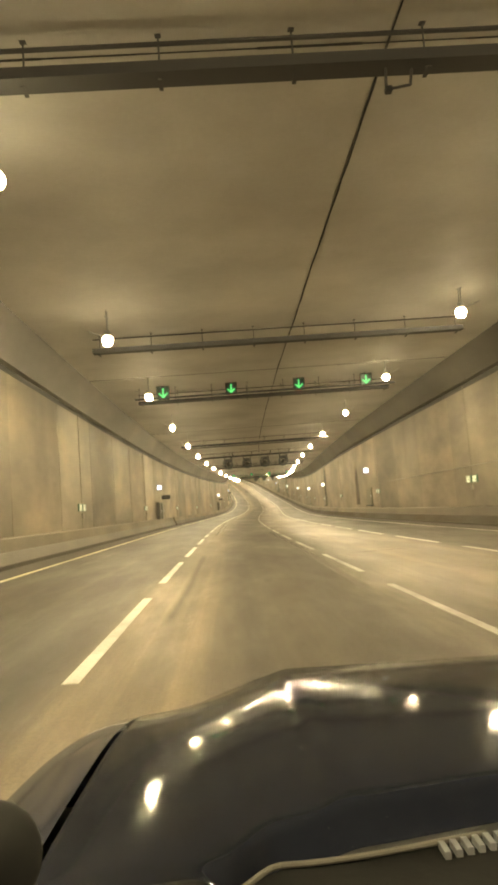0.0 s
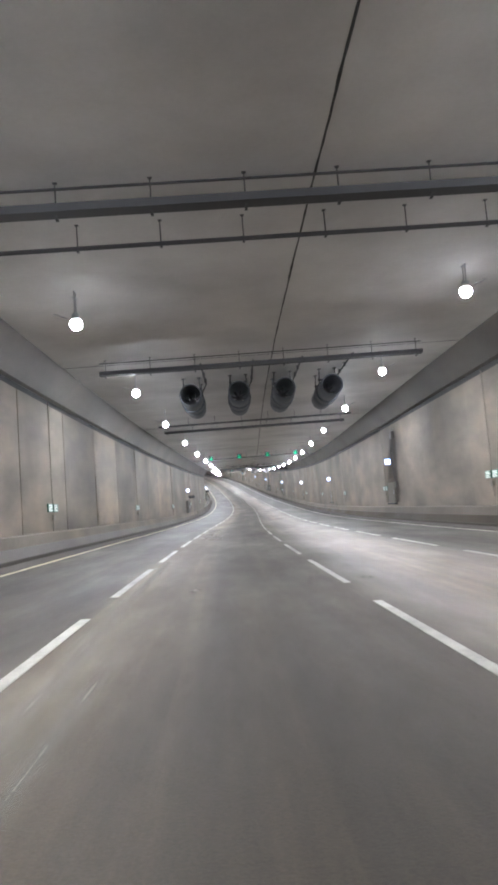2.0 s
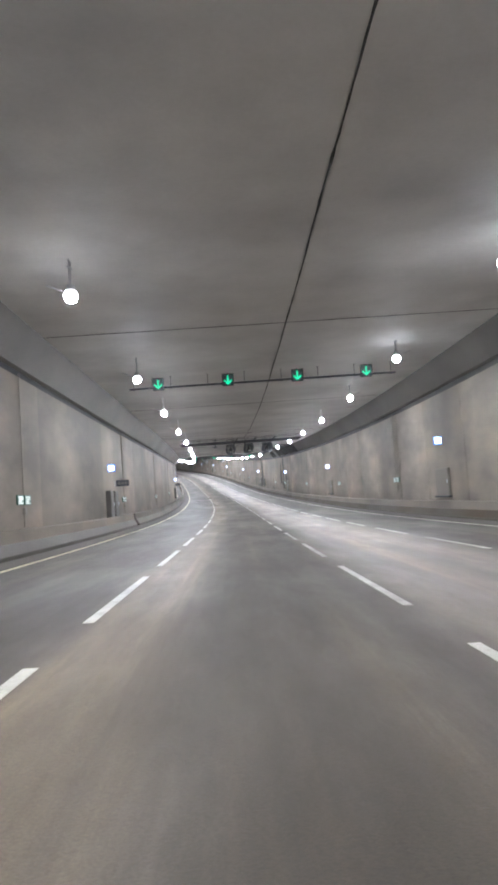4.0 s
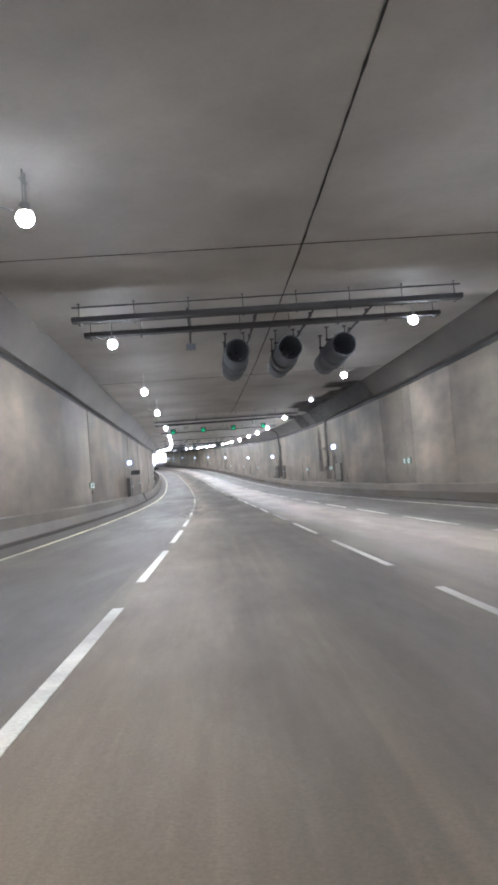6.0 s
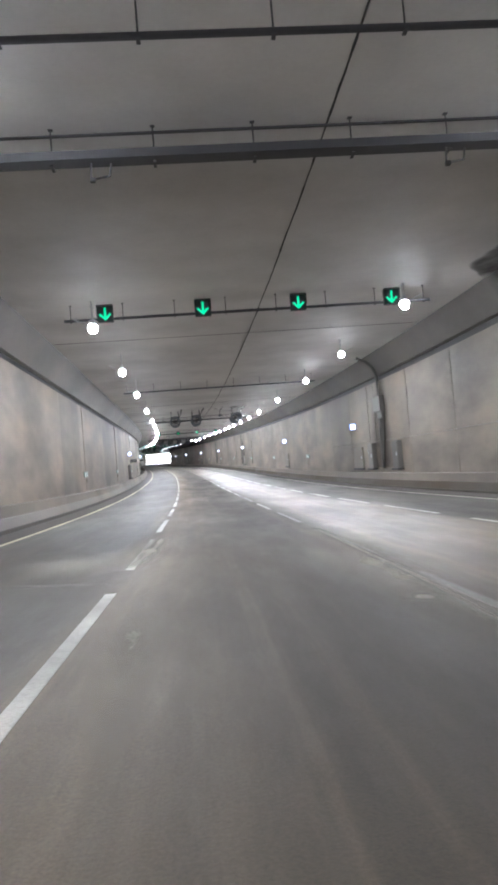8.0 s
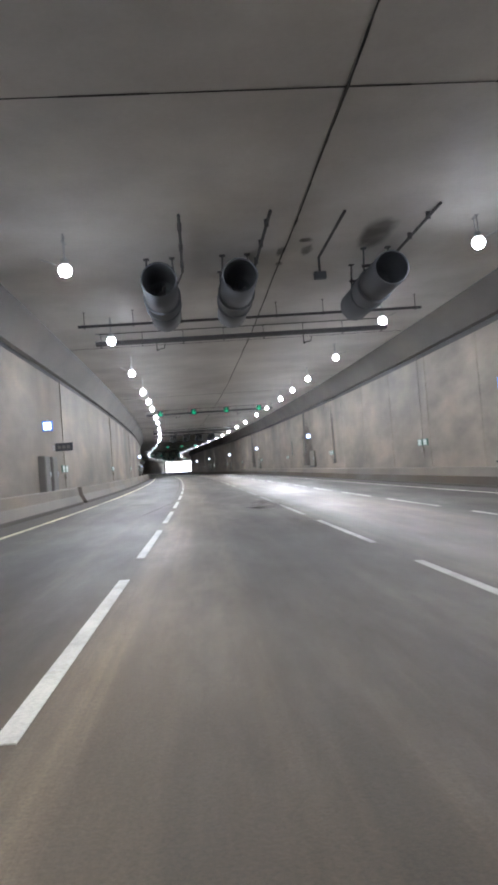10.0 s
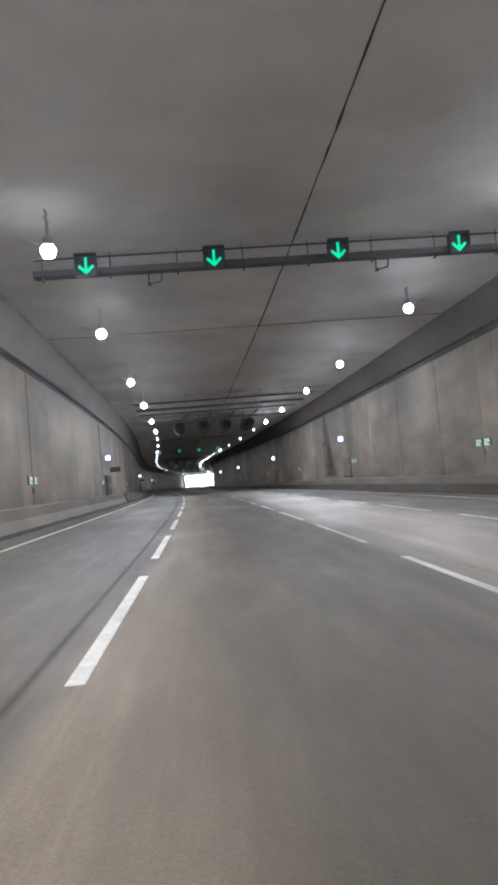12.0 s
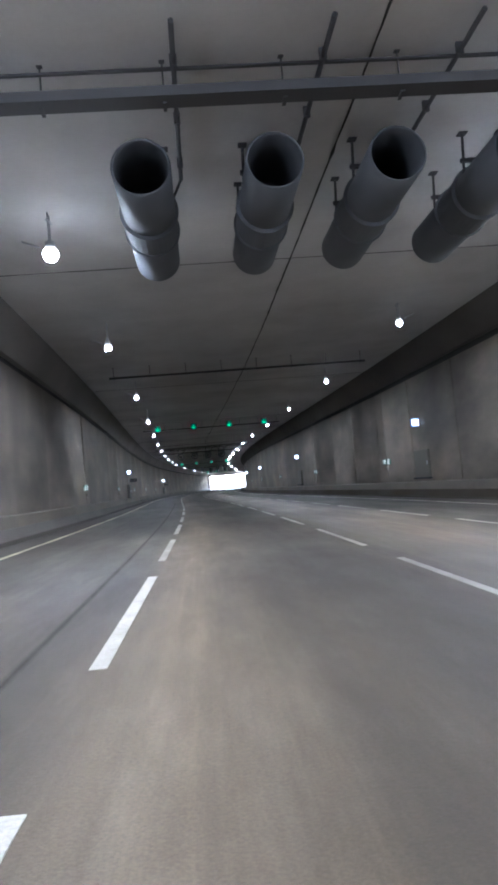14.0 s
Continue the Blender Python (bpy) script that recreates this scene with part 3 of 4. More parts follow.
def barrier_run(u, out, s0, s1, foot, foot_label):
    """A long cast barrier with a sloped, dusty foot over an upright kerb, shade painted into its colour; out is the way
    to the wall.
    """
    base = road_z(u) - 0.01
    e = new("concrete_barrier")
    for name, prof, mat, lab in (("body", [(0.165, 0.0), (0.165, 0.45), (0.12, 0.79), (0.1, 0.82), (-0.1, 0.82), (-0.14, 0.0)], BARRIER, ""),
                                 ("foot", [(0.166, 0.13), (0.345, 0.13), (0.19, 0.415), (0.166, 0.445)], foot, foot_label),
                                 ("kerb", [(0.166, 0.0), (0.36, 0.0), (0.36, 0.115), (0.345, 0.129), (0.166, 0.129)], GUTTER, "upright kerb painted dark as shade")):
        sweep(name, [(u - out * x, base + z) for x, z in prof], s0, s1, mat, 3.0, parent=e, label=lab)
    return tagged(e, "long dusty concrete safety barrier along the carriageway's edge", "barrier", "barriers")


edges = [S0 + 2] + GAPS_L + [S1 - 2]
for a, b in zip(edges, edges[1:]):
    barrier_run(-4.95, -1, a + (0.55 if a in GAPS_L else 0), b - (0.55 if b in GAPS_L else 0), FOOT, "sloped foot pale with dust")
barrier_run(12.45, 1, S0 + 2, S1 - 2, DARK_FOOT, "sloped foot of a darker colour")

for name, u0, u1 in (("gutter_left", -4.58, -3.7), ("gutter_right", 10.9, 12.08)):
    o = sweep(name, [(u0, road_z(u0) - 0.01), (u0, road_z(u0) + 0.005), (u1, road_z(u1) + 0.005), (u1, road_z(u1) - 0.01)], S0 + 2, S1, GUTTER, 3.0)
    tagged(o, "gutter strip at the foot of the barrier, dirt with painted shade", "gutter", kind="structure")

# ------------------------------------------------------------------ ceiling equipment


def pipe_hanger(u0, u1, radius, drop, tray):
    e = new("cable_tray" if tray else "service_pipe")
    bm = bmesh.new()
    if tray:
        prof = [(-0.19, 0.14), (-0.19, -0.03), (0.19, -0.03), (0.19, 0.14), (0.165, 0.14), (0.165, 0.0), (-0.165, 0.0), (-0.165, 0.14)]
        rings = [[bm.verts.new((u, y, z)) for y, z in prof] for u in (u0, u1)]
        for i in range(8):
            bm.faces.new((rings[0][i], rings[0][(i + 1) % 8], rings[1][(i + 1) % 8], rings[1][i]))
        for ring in rings:
            bm.faces.new(ring)
        part("tray", bm, DARK_STEEL, e)
        bm = bmesh.new()
        box(bm, u0, u1, -0.04, 0.04, 0.5, 0.535, 0.006)
        part("top_rail", bm, DARK_STEEL, e)
        for i, y in enumerate((-0.08, -0.03, 0.03, 0.08)):
            bm = bmesh.new()
            tube(bm, (u0, y, 0.03 + 0.01 * (i % 2)), (u1, y, 0.03 + 0.01 * (i % 2)), 0.028, 8)
            part("cable", bm, RUBBER, e)
    else:
        tube(bm, (u0, 0, 0), (u1, 0, 0), radius, 12)
        part("pipe", bm, DARK_STEEL, e)
    n = round((u1 - u0) / 2.1)
    rod = None
    for i in range(n + 1):
        u = u0 + 0.25 + (u1 - u0 - 0.5) * i / n
        if rod is None:
            bm = bmesh.new()
            tube(bm, (0, 0, -radius), (0, 0, drop), 0.015, 8)
            box(bm, -0.045, 0.045, -0.045, 0.045, drop - 0.012, drop)
            box(bm, -0.03, 0.03, -radius - 0.03, radius + 0.03, -radius - 0.02, -radius)
            rod = o = part("hanger", bm, DARK_STEEL, e)
        else:
            o = new("hanger", rod.data)
            o.parent = e
        o.location = (u, 0, 0)
    return e


thin = fat = None
for s, tray, h in ((-4.0, 1, 7.5), (12.1, 1, 7.5), (24.6, 1, 7.5), (51.8, 1, 7.5), (53.8, 0, 7.55), (67.6, 1, 7.45), (87.8, 0, 7.6), (91.5, 1, 7.5), (170.0, 1, 7.5), (172.4, 1, 7.5),
                   (212.0, 0, 7.6), (215.5, 1, 7.5), (252.2, 0, 7.55), (286.6, 0, 7.4), (291.7, 1, 7.6), (367.3, 0, 7.6), (371.4, 1, 7.5), (375.6, 0, 7.6), (382.3, 1, 7.5), (408.5, 0, 7.55),
                   (474.0, 1, 7.5), (478.0, 0, 7.6), (488.0, 1, 7.5), (580.0, 1, 7.5)):
    m = on_line(s, 0, h)
    if tray:
        if fat is None:
            fat = tagged(pipe_hanger(-3.4, 10.7, 0.1, CEIL - 7.5, True), "dark steel cable tray hung across under the tunnel ceiling", "cable tray", "ceiling cross runs")
            fat.matrix_basis = m
        else:
            copy_thing(fat, m)
    elif thin is None:
        thin = tagged(pipe_hanger(-3.4, 10.7, 0.055, CEIL - 7.58, False), "thin dark pipe hung across under the tunnel ceiling", "pipe", "ceiling cross runs")
        thin.matrix_basis = m
    else:
        copy_thing(thin, m)


def arrow_signal():
    """A lane signal: black box with a hood, a green arrow of lit bars pointing down, and a clamp."""
    e = new("lane_signal")
    bm = bmesh.new()
    box(bm, -0.37, 0.37, -0.1, 0.12, -0.37, 0.37, 0.02)
    part("housing", bm, BLACK, e)
    bm = bmesh.new()
    box(bm, -0.37, 0.37, -0.3, -0.1, 0.36, 0.385)
    box(bm, -0.385, -0.36, -0.22, -0.1, -0.1, 0.38)
    box(bm, 0.36, 0.385, -0.22, -0.1, -0.1, 0.38)
    part("visor", bm, BLACK, e)
    bm = bmesh.new()
    box(bm, -0.045, 0.045, -0.125, -0.1, -0.2, 0.29)
    for sgn in (-1, 1):
        bmesh.ops.create_cube(bm, size=1.0, matrix=Matrix.Translation((sgn * 0.115, -0.1125, -0.14)) @ Matrix.Rotation(sgn * radians(-45), 4, "Y") @ Matrix.Diagonal((0.38, 0.025, 0.09, 1)))
    part("arrow", bm, GREEN_GLOW, e, "lit green arrow pointing down")
    bm = bmesh.new()
    tube(bm, (0, 0.17, -0.25), (0, 0.17, 0.5), 0.03, 8)
    box(bm, -0.08, 0.08, 0.1, 0.2, -0.2, 0.1)
    part("clamp", bm, DARK_STEEL, e)
    return tagged(e, "black lane signal with a lit green arrow under the ceiling", "signal", "lane signals")


signal = None
for s in (22.8, 126.3, 228.0, 334.4, 441.3, 541.0, 642.0):
    copy_thing(fat if s == 334.4 else thin, on_line(s + (0.4 if s == 334.4 else 0.25), 0, 7.52))
    for k in range(4):
        u = 0.02 + 3.6 + 3.638 * (k - 1.5)
        m = on_line(s, u, 7.72 if s < 100 else 7.64) @ Matrix.Diagonal((0.9, 0.9, 0.9, 1))
        if signal is None:
            signal = arrow_signal()
            signal.matrix_basis = m
        else:
            copy_thing(signal, m)


def lathe(bm, profile, sides=28):
    """Turns (radius, y) pairs about the y axis."""
    rings = []
    for r, y in profile:
        rings.append([bm.verts.new((r * math.cos(2 * math.pi * i / sides), y, r * math.sin(2 * math.pi * i / sides))) for i in range(sides)])
    for a, b in zip(rings, rings[1:]):
        for i in range(sides):
            bm.faces.new((a[i], a[(i + 1) % sides], b[(i + 1) % sides], b[i]))
    return bm


def jet_fan():
    e = new("jet_fan")
    for name, y0, y1, r in (("silencer", -2.5, -0.55, 0.54), ("silencer", 0.55, 2.5, 0.54)):
        bm = bmesh.new()
        lathe(bm, [(r - 0.03, y0), (r, y0 + 0.03), (r, y1 - 0.02), (r - 0.015, y1), (0.49, y1), (0.49, y0 + 0.06), (r - 0.035, y0), (r - 0.03, y0)])
        part(name, bm, FAN_PAINT, e, smooth=True)
    bm = bmesh.new()
    lathe(bm, [(0.57, -0.55), (0.57, 0.55), (0.5, 0.55), (0.5, -0.55), (0.57, -0.55)])
    for y in (-0.54, 0.5):
        lathe(bm, [(0.57, y), (0.61, y), (0.61, y + 0.04), (0.57, y + 0.04)])
    part("casing", bm, FAN_PAINT, e)
    bm = bmesh.new()
    lathe(bm, [(0.001, -0.75), (0.1, -0.66), (0.16, -0.5), (0.16, 0.5), (0.1, 0.66), (0.001, 0.75)], 20)
    for i in range(9):
        bmesh.ops.create_cube(bm, size=1.0, matrix=Matrix.Rotation(2 * math.pi * i / 9, 4, "Y") @ Matrix.Translation((0.31, 0, 0)) @ Matrix.Rotation(radians(35), 4, "X") @ Matrix.Diagonal((0.32, 0.16, 0.015, 1)))
    part("rotor", bm, DARK_STEEL, e)
    for y in (-0.9, 0.9):
        bm = bmesh.new()
        for x in (-0.45, 0.45):
            tube(bm, (x, y, 0.25), (x * 0.9, y, 1.12), 0.03, 8)
            box(bm, x * 0.9 - 0.09, x * 0.9 + 0.09, y - 0.09, y + 0.09, 1.1, 1.13)
        box(bm, -0.5, 0.5, y - 0.04, y + 0.04, 0.5, 0.58)
        part("bracket", bm, DARK_STEEL, e)
    bm = bmesh.new()
    tube(bm, (0.72, -4.9, 0.98), (0.72, 0.2, 0.98), 0.045, 10)
    tube(bm, (0.72, 0.2, 0.98), (0.4, 0.25, 0.35), 0.03, 8)
    for y in (-3.9, -2.2, -0.5):
        box(bm, 0.66, 0.78, y - 0.03, y + 0.03, 0.92, 1.13)
    part("feed_conduit", bm, DARK_STEEL, e)
    return tagged(e, "grey round jet fan with silencers hung from the ceiling", "fan", "jet fans")


fan = None
for s in (-28.0, 74.2, 177.3, 281.8, 386.2, 490.0, 594.0, 698.0):
    for u in (0.2, 2.62, 4.9, 7.25):
        if (s, u) in ((177.3, 0.2), (281.8, 4.9)):
            continue          # these places are empty
        m = on_line(s - 0.15, u, 7.02)
        if fan is None:
            fan = jet_fan()
            fan.matrix_basis = m
        else:
            copy_thing(fan, m)


def conduit_stub():
    """A feed conduit along the ceiling that ends in a box, where a fan is missing."""
    e = new("ceiling_conduit")
    bm = bmesh.new()
    tube(bm, (0, -4.0, 0.6), (0, 0, 0.6), 0.045, 10)
    tube(bm, (0, 0, 0.62), (0, 0, 0.1), 0.04, 10)
    part("conduit", bm, DARK_STEEL, e)
    bm = bmesh.new()
    box(bm, -0.2, 0.2, -0.1, 0.1, -0.12, 0.12, 0.02)
    part("junction_box", bm, FAN_PAINT, e)
    return tagged(e, "dark conduit on the ceiling ending in a hanging junction box", "conduit")


stub = conduit_stub()
stub.matrix_basis = on_line(174.8, 0.66, 7.35)
copy_thing(stub, on_line(281.0, 5.4, 7.4))


def sensor_loop():
    bm = bmesh.new()
    for a, b in (((-0.18, 0, 0.1), (-0.2, 0, -0.28)), ((-0.2, 0, -0.28), (0.16, 0, -0.22)), ((0.16, 0, -0.22), (0.2, 0, 0.02))):
        tube(bm, a, b, 0.022, 8)
    e = new("antenna_bracket")
    part("loop", bm, DARK_STEEL, e)
    bm = bmesh.new()
    box(bm, -0.22, -0.12, -0.05, 0.05, -0.33, -0.24, 0.01)
    part("sensor_head", bm, BLACK, e)
    return tagged(e, "small dark bracket with a sensor hung under a cable tray", "bracket", "sensor brackets")


loop = sensor_loop()
loop.matrix_basis = on_line(291.7, -0.35, 7.5)
for s, u in ((291.7, 6.75), (215.5, -0.3), (215.5, 6.7), (371.4, 0.13), (371.4, 6.9), (-4.0, 4.2), (334.8, 0.07), (334.8, 6.85)):
    copy_thing(loop, on_line(s, u, 7.42))

# ------------------------------------------------------------------ on the walls


def lit_sign():
    """A small lit call sign: white face in a blue frame, on an arm from the wall."""
    e = new("emergency_sign")
    bm = bmesh.new()
    box(bm, -0.24, 0.24, -0.05, 0.07, -0.24, 0.24, 0.02)
    part("frame", bm, BLUE, e, "blue frame")
    bm = bmesh.new()
    box(bm, -0.17, 0.17, -0.062, -0.05, -0.16, 0.16)
    part("face", bm, SIGN_GLOW, e, "lit white face")
    bm = bmesh.new()
    tube(bm, (0, 0.08, -0.24), (0, 0.08, 0.3), 0.02, 8)
    part("arm", bm, STEEL, e)
    return tagged(e, "small lit white emergency sign in a blue frame", "sign", "emergency signs")


BAYS_R = [48.0, 89.5, 129.1, 169.2, 209.5, 252.9, 285.6, 329.5, 371.3, 409.3, 448.5, 487.5, 526.0, 565.0, 604.0, 643.0]
sign = None
for s, u in [(b, -5.83) for b in BAYS_L] + [(b, 13.4) for b in BAYS_R]:
    m = on_line(s, u, 3.9)
    if sign is None:
        sign = lit_sign()
        sign.matrix_basis = m
    else:
        copy_thing(sign, m)


def exit_plates():
    """Two long green plates side by side on the wall, each with a pale symbol, and the conduit that feeds them."""
    e = new("exit_sign")
    for y in (-0.43, 0.43):
        bm = bmesh.new()
        box(bm, 0.0, 0.06, y - 0.37, y + 0.37, -0.18, 0.18, 0.012)
        p = part("plate", bm, GREEN_PLATE, e)
        bm = bmesh.new()
        for z, a, b in ((0.11, -0.28, 0.22), (0.035, -0.22, 0.28), (-0.04, -0.28, 0.1), (-0.115, -0.28, 0.24)):
            box(bm, 0.06, 0.066, y + a, y + b, z - 0.02, z + 0.02)
        part("symbol", bm, EXIT_GLOW, p, "pale lit bars")
    bm = bmesh.new()
    tube(bm, (0.025, 0, 0.2), (0.025, 0, 4.75), 0.018, 8)
    tube(bm, (0.025, 0, -1.0), (0.025, 0, -0.2), 0.018, 8)
    box(bm, 0.0, 0.1, -0.12, 0.12, -0.55, -0.3)
    part("conduit", bm, CONDUIT, e)
    return tagged(e, "pair of green exit plates with lit symbols on the wall", "sign", "exit signs")


plates = None
EXITS = [-3.2, 20.9, 44.5, 68.7, 92.4, 116.4, 140.2, 164.0, 188.3, 212.5, 225.7, 249.5, 273.0, 296.6, 320.5, 344.8, 368.4, 392.8, 416.2, 439.9, 464.0, 488.0, 512.0, 536.0]
for s in EXITS:
    for u, turn in ((WALL_L, 0), (WALL_R, 180)):
        m = on_line(s, u, 1.93, 0) @ Matrix.Rotation(radians(turn), 4, "Z")
        if plates is None:
            plates = exit_plates()
            plates.matrix_basis = m
        else:
            copy_thing(plates, m)


def wall_cabinet(length, height, material, deep=0.3):
    e = new("wall_cabinet")
    bm = bmesh.new()
    box(bm, 0.0, deep, -length / 2, length / 2, 0.0, height, 0.02)
    part("body", bm, material, e)
    bm = bmesh.new()
    box(bm, deep, deep + 0.025, -length / 2 + 0.06, length / 2 - 0.06, 0.08, height - 0.08, 0.008)
    d = part("door", bm, material, e)
    bm = bmesh.new()
    box(bm, deep + 0.025, deep + 0.07, length / 2 - 0.2, length / 2 - 0.16, height * 0.45, height * 0.58, 0.008)
    part("handle", bm, STEEL, d)
    bm = bmesh.new()
    box(bm, 0.0, deep + 0.12, -length / 2 - 0.05, length / 2 + 0.05, -0.1, 0.0, 0.01)
    part("sill", bm, DARK_GAP, e, "dark sill")
    return tagged(e, "dusty equipment cabinet over a dark sill on the tunnel wall", "cabinet", "wall cabinets")


wide = narrow = None
for s, side, big in ((48.4, 1, 1), (89.9, 1, 1), (129.5, 1, 1), (169.4, 1, 1), (209.1, 1, 1), (243.3, 1, 0), (248.8, 1, 0), (252.8, 1, 1), (286.0, 1, 1), (329.4, 1, 1), (370.9, 1, 1), (409.6, 1, 1), (448.8, 1, 1)):
    m = on_line(s, WALL_R, 0.78) @ Matrix.Rotation(math.pi, 4, "Z")
    if big:
        if wide is None:
            wide = wall_cabinet(2.4, 1.55, CABINET, 0.1)
            wide.matrix_basis = m
        else:
            copy_thing(wide, m)
    elif narrow is None:
        narrow = wall_cabinet(1.1, 1.7, GREY_BOX)
        narrow.matrix_basis = m
    else:
        copy_thing(narrow, m)
for b in BAYS_L:
    for d in (-0.5, 1.2):
        copy_thing(narrow, on_line(b + d, WALL_L, 0.78))


def hung_board():
    """A dark board that stands out from the wall on an arm."""
    e = new("direction_board")
    bm = bmesh.new()
    box(bm, 0.0, 0.85, -0.05, 0.05, -0.2, 0.2, 0.015)
    part("board", bm, BLACK, e)
    bm = bmesh.new()
    tube(bm, (-0.2, 0.06, 0.05), (0.6, 0.06, 0.05), 0.02, 8)
    tube(bm, (-0.2, 0.06, -0.1), (0.6, 0.06, -0.1), 0.02, 8)
    part("arm", bm, STEEL, e)
    for i in range(3):
        bm = bmesh.new()
        box(bm, 0.12 + 0.22 * i, 0.28 + 0.22 * i, -0.056, -0.05, -0.08, 0.08)
        part("symbol", bm, GREY_BOX, e)
    return tagged(e, "dark unlit board on an arm from the wall", "sign", "wall boards")


board = None
for b in BAYS_L:
    m = on_line(b + 2.2, -5.95, 2.98)
    if board is None:
        board = hung_board()
        board.matrix_basis = m
    else:
        copy_thing(board, m)


def cable_drop(seed):
    """Loose black cables down the wall with a junction box."""
    rng = random.Random(seed)
    e = new("cable_bundle")
    for k in range(4):
        bm = bmesh.new()
        y, z, x = rng.uniform(-0.3, 0.3), 5.9, 0.05
        sway = rng.uniform(-0.5, 0.5)
        pts = [(x, y, z)]
        for i in range(1, 13):
            f = i / 12
            pts.append((0.05 + 0.16 * math.sin(f * 3.1), y + sway * math.sin(f * 2.6) + rng.uniform(-0.03, 0.03), z - (3.2 + k * 0.4) * f))
        rod(bm, pts, 0.024, 7)
        part("cable", bm, CABLE, e)
    bm = bmesh.new()
    box(bm, 0.0, 0.2, -0.3, 0.3, 5.5, 6.0, 0.015)
    part("junction_box", bm, GREY_BOX, e)
    bm = bmesh.new()
    box(bm, 0.0, 0.16, -0.25, 0.2, 1.9, 2.4, 0.015)
    part("lower_box", bm, GREY_BOX, e)
    return tagged(e, "loose black cables hanging down the wall from a junction box", "cables", "cable bundles")


bundle = cable_drop(8)
bundle.matrix_basis = on_line(88.0, WALL_R, 0) @ Matrix.Rotation(math.pi, 4, "Z")


def cable_trunk():
    """A thick dark trunk that bends from the ceiling down the wall, through a box, to the barrier."""
    rng = random.Random(4)
    e = new("cable_bundle")
    bm = bmesh.new()
    path = [(1.5, 0.2, 8.05), (0.9, 0.1, 7.8), (0.45, 0.0, 7.4), (0.2, -0.1, 6.9), (0.16, -0.15, 5.4)]
    rod(bm, path, 0.09, 10)
    part("duct", bm, CABLE, e)
    bm = bmesh.new()
    box(bm, 0.0, 0.34, -1.0, 0.55, 4.5, 5.5, 0.05)
    box(bm, 0.0, 0.26, -0.4, 0.5, 4.05, 4.55, 0.06)
    part("junction_box", bm, GREY_BOX, e)
    for k in range(6):
        bm = bmesh.new()
        y = -0.4 + 0.15 * k
        pts = [(0.12, y, 4.2)]
        for i in range(1, 9):
            f = i / 8
            pts.append((0.1 + 0.05 * math.sin(3 * f + k), y * (1 - 0.4 * f) - 0.35 * f + rng.uniform(-0.04, 0.04), 4.2 - 3.4 * f))
        rod(bm, pts, 0.045, 8)
        part("cable", bm, CABLE, e)
    return tagged(e, "thick dark cables with a junction box down the wall", "cables")


trunk = cable_trunk()
trunk.matrix_basis = on_line(246.2, WALL_R, 0) @ Matrix.Rotation(math.pi, 4, "Z")


def torn_feed(low, seed):
    """Cables down the wall to a dark clump of fittings, with two small fittings on thin arms beside it."""
    rng = random.Random(seed)
    e = new("cable_bundle")
    for k in range(3):
        bm = bmesh.new()
        y = (-0.4, -0.08, 0.3)[k]
        end = (3.6, low, 3.4)[k]
        pts = [(0.05, y, 6.7)]
        for i in range(1, 11):
            f = i / 10
            pts.append((0.05 + 0.06 * math.sin(3.1 * f), y * (1 - f) + rng.uniform(-0.04, 0.04), 6.7 + (end - 6.7) * f))
        rod(bm, pts, (0.04, 0.028, 0.05)[k], 8)
        part("cable", bm, CABLE, e)
    bm = bmesh.new()
    for z, r, y in ((3.45, 0.16, 0.0), (3.05, 0.2, 0.06), (2.7, 0.13, -0.05), (2.35, 0.2, -0.02)):
        box(bm, 0.0, 0.2, y - r, y + r, z - 0.22, z + 0.2, 0.05)
    part("fitting", bm, GREY_BOX, e, "dark clump of cable fittings")
    for z, y in ((3.95, -1.6), (1.95, -1.5)):
        bm = bmesh.new()
        box(bm, 0.0, 0.14, y - 0.14, y + 0.14, z - 0.2, z + 0.16, 0.04)
        part("junction_box", bm, GREY_BOX, e)
        bm = bmesh.new()
        tube(bm, (0.04, y, z - 0.15), (0.04, 0.0, z - 0.35 if z > 3 else z + 0.75), 0.018, 8)
        part("arm", bm, CABLE, e)
    return tagged(e, "torn cables and dark fittings hanging on the stained wall", "cables", "cable bundles")


feeds = [torn_feed(2.2, 5), torn_feed(1.1, 9), torn_feed(1.4, 12)]
for o, s in zip(feeds, (332.7, 213.7, 378.0)):
    o.matrix_basis = on_line(s, WALL_R, 0) @ Matrix.Rotation(math.pi, 4, "Z")
for s, low, high in ((341.15, 2.1, 3.75), (217.55, 2.8, 4.1), (319.4, 0.95, 1.6)):
    bm = bmesh.new()
    box(bm, 0.0, 0.15, -0.12, 0.12, low + 0.5, high, 0.03)
    box(bm, 0.0, 0.2, -0.16, 0.16, low, low + 0.45, 0.05)
    tube(bm, (0.05, 0, high - 0.1), (0.04, 0, 6.6 if s < 300 else high + 0.4), 0.025, 8)
    o = part("wall_fitting", bm, GREY_BOX)
    o.matrix_world = on_line(s, WALL_R, 0) @ Matrix.Rotation(math.pi, 4, "Z")
    tagged(o, "slim dark cable fitting fixed to the wall", "fitting")


